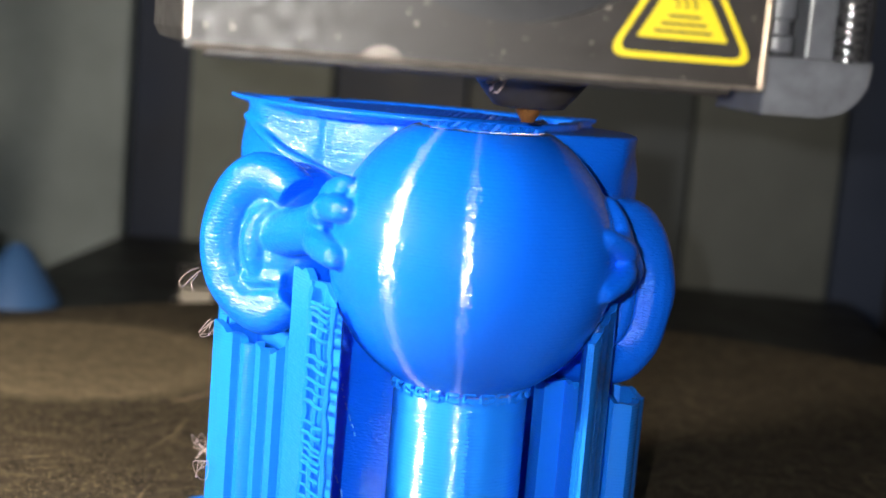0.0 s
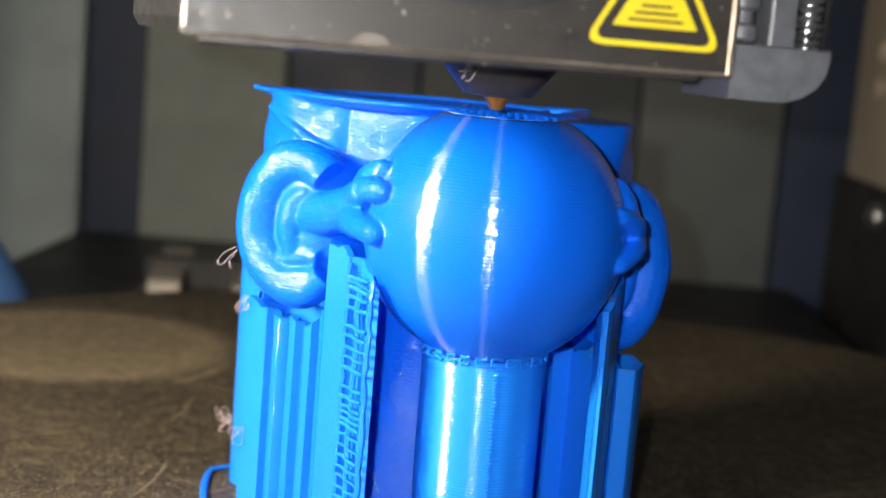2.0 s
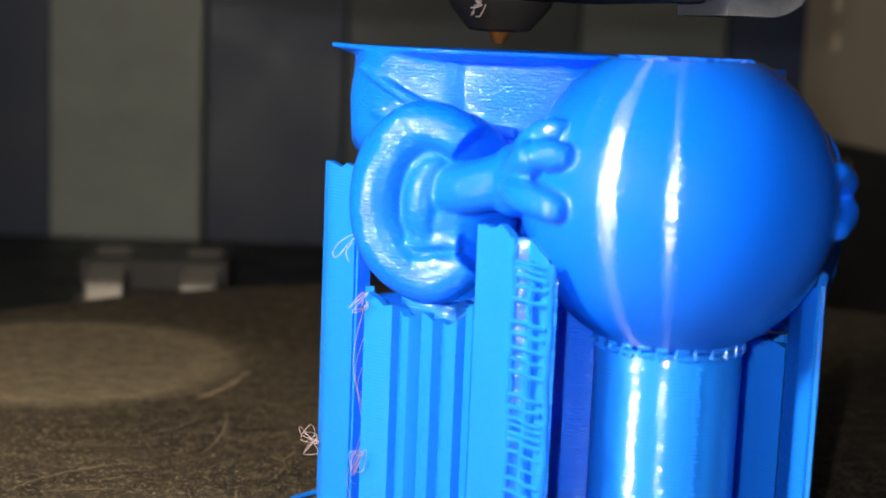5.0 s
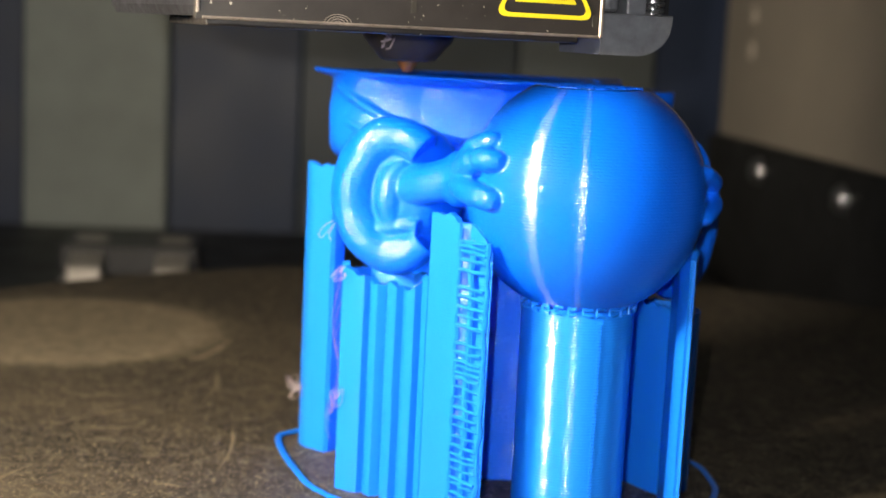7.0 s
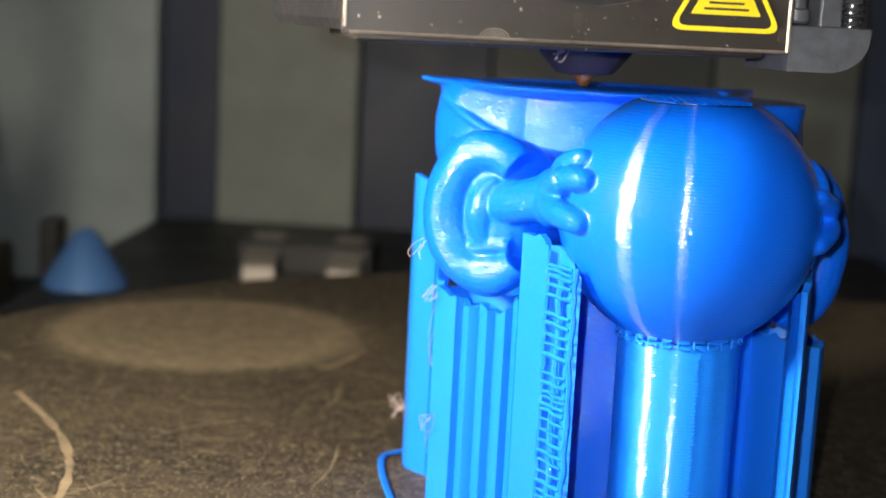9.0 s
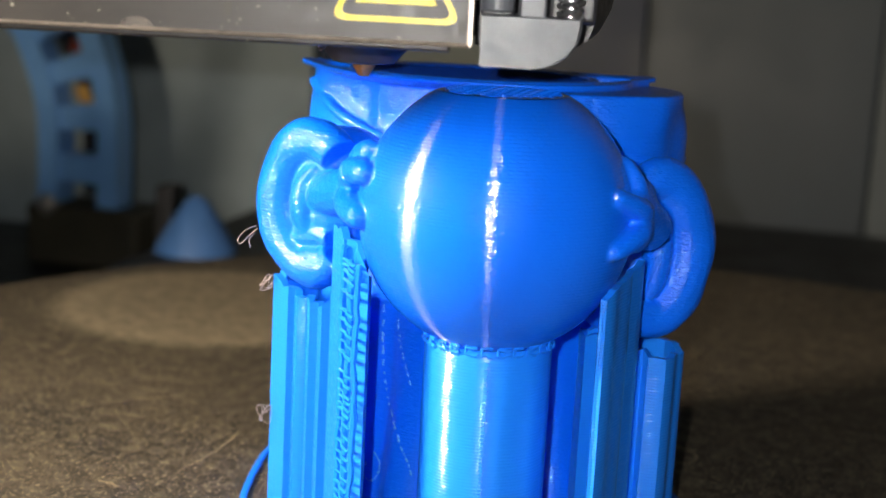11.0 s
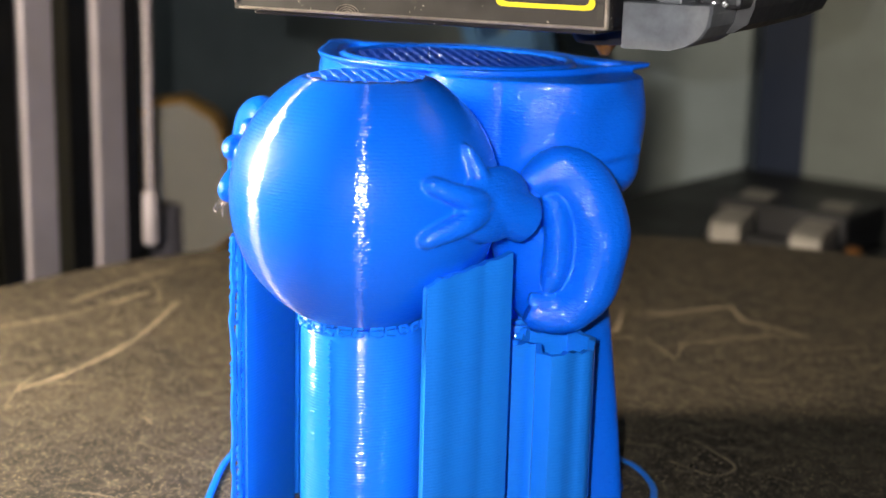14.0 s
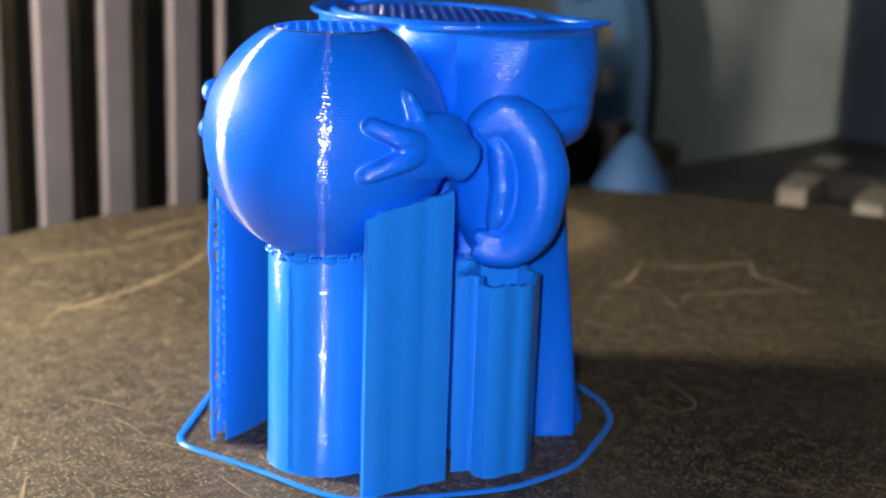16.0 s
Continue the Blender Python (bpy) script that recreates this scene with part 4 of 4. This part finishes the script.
def build_chain():
    """A curved ladder-shaped cable guide with orange showing through its windows."""
    c = thing("cable_guide", "curved light blue plastic ladder-shaped cable guide", "cable guide", at=(-17.2, 25.0, -3.8))
    spine = smooth_line([(0.0, 0, 1.8), (0.02, 0, 3.2), (-0.05, 0, 4.6), (-0.40, 0, 5.9), (-1.05, 0, 7.2), (-2.1, 0, 8.4), (-3.5, 0, 9.4)], 6)
    n = len(spine)
    side = []
    for i, p in enumerate(spine):
        d = (spine[min(n - 1, i + 1)] - spine[max(0, i - 1)]).normalized()
        side.append(Vector((d.z, 0, -d.x)))
    for sgn in (-1, 1):
        bm = bmesh.new()
        rings = []
        for p, sd in zip(spine, side):
            a, b = p + sd * sgn * 0.60, p + sd * sgn * 1.22
            rings.append([(a.x, -0.35, a.z), (b.x, -0.35, b.z), (b.x, 0.6, b.z), (a.x, 0.6, a.z)])
        loft(bm, rings)
        part("side_rail", bm, M_CHAIN, c, smooth=False)
    for i in range(3, n - 2, 6):
        bm = bmesh.new()
        rings = []
        for k in (i, i + 1, i + 2, i + 3):
            k = min(k, n - 1)
            a, b = spine[k] - side[k] * 0.66, spine[k] + side[k] * 0.66
            rings.append([(a.x, -0.25, a.z), (b.x, -0.25, b.z), (b.x, 0.5, b.z), (a.x, 0.5, a.z)])
        loft(bm, rings)
        part("rung", bm, M_CHAIN, c, smooth=False)
    bm = bmesh.new()
    tube(bm, smooth_line([(0.62, 0.9, 1.9), (0.42, 0.9, 2.5), (0.18, 0.9, 3.1)], 5), [0.16, 0.26, 0.31, 0.34, 0.35, 0.36, 0.36, 0.34, 0.30, 0.24, 0.14], 12, 0.6)
    part("orange_cable", bm, M_ORANGE, c, "orange cable inside the guide")
    bm = bmesh.new()
    tube(bm, smooth_line([(0.05, 1.0, 3.9), (-0.35, 1.0, 4.5), (-0.6, 1.0, 5.0)], 5), 0.2, 10)
    part("yellow_wire", bm, M_AMBER, c, "yellow wire inside the guide")
    for x, z in ((-0.35, 6.0), (-0.95, 7.4)):
        bm = bmesh.new()
        tube(bm, [(x - 0.45, 1.0, z + 0.12), (x + 0.45, 1.0, z - 0.1)], 0.24, 10)
        part("red_wire", bm, M_RED, c, "dull red wire inside the guide")
    bm = bmesh.new()
    ball(bm, (-0.92, -0.2, 1.75), 0.34, 16, 10)
    part("end_knob", bm, M_CLIP, c, "pale knob at the end of the rail")
    bm = bmesh.new()
    loft(bm, [[(p.x - sd.x * 0.8, 1.5, p.z - sd.z * 0.8), (p.x + sd.x * 0.8, 1.5, p.z + sd.z * 0.8), (p.x + sd.x * 0.8, 1.6, p.z + sd.z * 0.8), (p.x - sd.x * 0.8, 1.6, p.z - sd.z * 0.8)] for p, sd in zip(spine, side)])
    part("back_strip", bm, M_DARK, c, "dark strip closing the back of the guide", smooth=False)
    part("guide_base", box((-1.6, -0.4, 0.0), (1.9, 1.6, 1.75), 0.2), M_BROWN, c, "dark brown mounting block", smooth=False)

    f = thing("blue_cone", "small dull blue printed cone standing behind the bed", "printed part", at=(-10.9, 18.6, -1.60))
    bm = bmesh.new()
    lathe(bm, [(0.95, 0), (0.90, 0.15), (0.62, 0.62), (0.30, 1.12), (0.12, 1.28)], 32)
    part("cone_body", bm, M_DULLBLUE, f)
    part("dark_bracket", box((-1.15, 0.2, 0.0), (-0.72, 0.9, 1.40), 0.08), M_BLACK, f, "black plastic bracket", smooth=False)


def build_left_side():
    """Upright aluminium bars, a beaded cord and the cream bracket beside the bed."""
    back = part("wall_bars_backing", box((-15.2, -3, -3.8), (-14.6, 8.6, 3.5), 0.05), M_BROWN, smooth=False)
    tagged(back, "dark panel behind the upright bars", "wall", kind="structure")
    for y0, y1 in ((1.25, 1.9), (2.55, 3.2), (3.85, 4.45), (5.1, 5.7), (6.55, 7.15)):
        b = thing("upright_bar", "pale grey anodised aluminium upright bar", "bar", "aluminium bars", at=(-12.6, (y0 + y1) / 2, -3.8))
        w = (y1 - y0) / 2
        part("bar_face", box((0.0, -w, 0), (0.25, w, 8.2), 0.04), M_ALU, b, smooth=False)
        part("bar_web", box((-0.8, -w * 0.5, 0), (0.0, w * 0.5, 8.0), 0.02), M_BLACK, b, "black channel behind the face", smooth=False)
    b = thing("brown_post", "thin dull brown upright post", "post", at=(-12.9, 5.95, -3.8))
    part("post_face", box((0, -0.22, 0), (0.3, 0.22, 8.0), 0.04), M_BROWN, b, smooth=False)
    k = thing("black_post", "black upright post at the end of the bars", "post", at=(-13.4, 7.65, -3.8))
    part("post_face", box((0, -0.4, 0), (0.35, 0.4, 8.0), 0.04), M_BLACK, k, smooth=False)
    cord = thing("threaded_rod", "pale threaded rod with a cylinder coupling", "rod", at=(-12.3, 7.62, 0.0))
    bm = bmesh.new()
    z = 0.4
    while z < 9:
        ball(bm, (0, 0, z), 0.10, 8, 6)
        z += 0.17
    part("rod_thread", bm, M_ALU, cord, "ridged pale rod")
    bm = bmesh.new()
    lathe(bm, [(0.10, -0.55), (0.15, -0.5), (0.15, 0.4), (0.10, 0.46)], 20)
    part("coupling", bm, M_ALU, cord, "pale metal cylinder")
    # cream bracket
    br = thing("cream_bracket", "cream plastic bracket with amber edges on a metal pin", "bracket", at=(-18.0, 13.2, -3.35))
    br.rotation_euler = (0, 0, radians(42))
    prof = [(-1.05, 4.55), (-0.85, 4.75), (0.1, 4.90), (0.9, 4.45), (1.05, 4.2), (1.62, 1.62), (0.15, 0.55), (0.08, 0.65), (0.02, 2.3), (-1.0, 2.4)]
    bm = bmesh.new()
    loft(bm, [[(u * 0.82, y, z * 0.9) for u, z in prof] for y in (-0.5, 0.9)])
    part("bracket_face", bm, M_CREAM, br, "cream plastic face", smooth=False)
    bm = bmesh.new()
    loft(bm, [[(u * 0.88, y, 2.43 + (z - 2.7) * 0.95) for u, z in prof] for y in (-0.35, 0.75)])
    part("amber_rim", bm, M_AMBER, br, "amber translucent rim", smooth=False)
    bm = bmesh.new()
    lathe(bm, [(0.36, -0.3), (0.38, -0.2), (0.38, 1.8), (0.34, 1.95)], 24, (-0.45, 0.1, 0))
    part("metal_pin", bm, M_ALU, br, "dull metal pin")


def build_strings():
    """Loose threads of plastic on the print, and pale dashes for glints on the robe."""
    rnd = random.Random(77)
    def strand(name, label, pts, r):
        bm = bmesh.new()
        tube(bm, smooth_line(pts, 6), r, 5)
        ob = part(name, bm, M_STRING)
        tagged(ob, label, "plastic thread")
    strand("thread_loop", "thin pale plastic thread looped on the sleeve", [(-2.36, 0.55, 2.72), (-2.44, 0.50, 2.68), (-2.50, 0.48, 2.60), (-2.47, 0.47, 2.56), (-2.40, 0.50, 2.64), (-2.34, 0.54, 2.70)], 0.0035)
    strand("thread_curl", "thin pale plastic thread curling off the sleeve", [(-2.36, 0.54, 2.66), (-2.40, 0.50, 2.60), (-2.38, 0.48, 2.53)], 0.0035)
    for k, (x, y, z) in enumerate(((-2.23, 0.66, 2.20), (-2.58, 2.20, 0.62), (-2.24, 0.66, 0.95), (-2.60, 2.22, 0.70))):
        pts = [Vector((x, y, z))]
        for q in range(9):
            pts.append(pts[0] + Vector((rnd.uniform(-0.14, 0.04), rnd.uniform(-0.06, 0.04), rnd.uniform(-0.10, 0.10))))
        strand("thread_fluff", "tangled pale pink fluff of plastic thread", pts, 0.003)
    for k in range(4):
        x = -2.26 + 0.02 * k
        strand("hanging_thread", "fine thread hanging between two supports", [(x + 0.02, 1.0, 2.1 - 0.2 * k), (x - 0.05, 1.2, 1.6 - 0.1 * k), (x + 0.04, 1.4, 1.0), (x - 0.06, 1.7, 0.5), (x, 1.9, 0.15 + 0.2 * k)], 0.0022)
    def broken(name, label, pts, r):
        """Short uneven dashes along a line, pale to stand in for glints."""
        bm = bmesh.new()
        line = smooth_line(pts, 14)
        k = 0
        while k < len(line) - 3:
            n = rnd.randint(2, 5)
            dash = [Vector(p) + Vector((rnd.uniform(-0.006, 0.006), -0.009, 0)) for p in line[k:k + n]]
            if len(dash) > 1:
                tube(bm, dash, [r * rnd.uniform(0.6, 1.5) for _ in dash], 6)
            k += n + rnd.randint(0, 2)
        ob = part(name, bm, M_GLINT)
        tagged(ob, label, "plastic thread")
    # sparkle on the robe's seam and folds, put in as pale dashes
    broken("seam_glints", "broken dashes down the robe seam, pale to stand in for glints", [(-1.376, 1.41, 1.918), (-1.371, 1.39, 1.58), (-1.34, 1.365, 1.311), (-1.276, 1.32, 1.051), (-1.165, 1.172, 0.856), (-1.06, 1.086, 0.646), (-0.985, 1.055, 0.527), (-0.921, 1.032, 0.376)], 0.0055)
    broken("seam_glints", "short broken dashes high on the robe, pale to stand in for glints", [(-1.218, 1.355, 1.799), (-1.167, 1.29, 1.572), (-1.083, 1.215, 1.381), (-1.01, 1.16, 1.223)], 0.0045)
    broken("glint_loop", "small crumbly loop of blue plastic on the robe, its glints painted pale", [(-1.391, 1.276, 0.512), (-1.32, 1.245, 0.43), (-1.30, 1.222, 0.344), (-1.34, 1.225, 0.25), (-1.392, 1.23, 0.214), (-1.456, 1.245, 0.255), (-1.47, 1.25, 0.32), (-1.44, 1.26, 0.39)], 0.006)


build_room()
build_clip()
build_chain()
build_left_side()
build_strings()


# ---------------------------------------------------------------- carried lights
def light_head(name, label, radius, depth, mat):
    ob = thing(name, label, "torch")
    bm = bmesh.new()
    lathe(bm, [(radius * 0.7, depth), (radius * 1.25, depth * 0.9), (radius * 1.3, 0.1 * depth), (radius * 1.12, 0.02 * depth)], 32)
    part("torch_body", bm, M_BLACK, ob, "black plastic case")
    bm = bmesh.new()
    lathe(bm, [(radius, -0.01), (radius * 0.98, -0.02)], 32)
    part("torch_lens", bm, mat, ob, "glowing lens")
    return ob


TORCH = light_head("phone_torch", "tiny white light carried beside the camera", 0.08, 0.5, glowing("torch_glow", (1.0, 0.97, 0.92), TORCH_POWER))
WORK = light_head("work_light", "round warm lamp on a black stand beside the printer", 1.15, 2.0, glowing("work_glow", (1.0, 0.86, 0.66), WORK_POWER))
WORK.matrix_world = look(Vector(WORK_AT) * CM, (0, 0.005, 0.025))


def build_lamp_stand():
    x, y, z = WORK_AT
    bm = bmesh.new()
    lathe(bm, [(1.6, 0.0), (1.6, 0.15), (1.2, 0.3), (0.2, 0.4), (0.2, z + 2.2)], 32)
    d = Vector((x, y, 0)).normalized() * 1.9
    ob = part("lamp_stand", bm, M_BLACK, at=(x + d.x, y + d.y, -3.8))
    tagged(ob, "black metal stand carrying the round work lamp", "lamp stand")
    bm = bmesh.new()
    tube(bm, [(0, 0, z + 2.0), (0, 0, z + 3.6)], 0.26, 12, up=(0, 1, 0))
    part("collar", bm, M_BLACK, ob)


build_lamp_stand()


# ---------------------------------------------------------------- movement
HEAD_ROWS = [  # seconds, nozzle tip in centimetres
    (0, 0.29, -0.09, 4.20), (0.5, -0.55, -0.67, 4.20), (1, -0.39, 0.00, 4.21), (1.5, 0.12, -0.90, 4.20), (2, -0.13, -0.77, 4.20), (2.5, -0.14, 0.13, 4.20),
    (3, -0.28, 0.90, 4.19), (3.2, 0.05, 1.25, 4.18), (4.2, -0.5, 2.2, 4.17), (5.3, -1.42, 2.55, 4.17), (5.5, -1.69, 2.03, 4.17), (6, -2.32, 1.44, 4.15),
    (6.5, -2.13, 1.54, 4.15), (7, -1.67, 1.15, 4.15), (7.5, -1.10, 0.71, 4.15), (8, -0.47, 0.94, 4.17), (8.2, -0.44, 0.94, 4.17), (9.2, -1.2, 1.0, 4.16),
    (10.3, -1.93, 1.00, 4.13), (10.5, -1.90, 1.04, 4.12), (11, -1.40, 0.52, 4.13), (11.5, -1.95, 1.36, 4.14), (12, -1.18, 0.87, 4.15), (12.5, -0.19, 1.40, 4.15),
    (13, 0.15, 2.18, 4.16), (13.4, 0.17, 2.53, 4.15), (13.5, 0.26, 2.75, 4.16), (14, 0.34, 2.87, 4.16), (14.5, -0.38, 2.86, 4.16),
    (15, -0.98, 2.36, 4.17), (15.5, -1.7, 2.5, 4.6), (16, -2.0, 2.8, 4.9)]
HEAD_TURN = 12.8   # the head hangs slightly turned


def motions():
    walk(HEAD, [(t, pose(x * CM, y * CM, z * CM, 0, 0, HEAD_TURN)) for t, x, y, z in HEAD_ROWS])
    walk(TORCH, [(t, m @ pose(-0.0055, 0.003, 0.003)) for t, m in EYES])


motions()
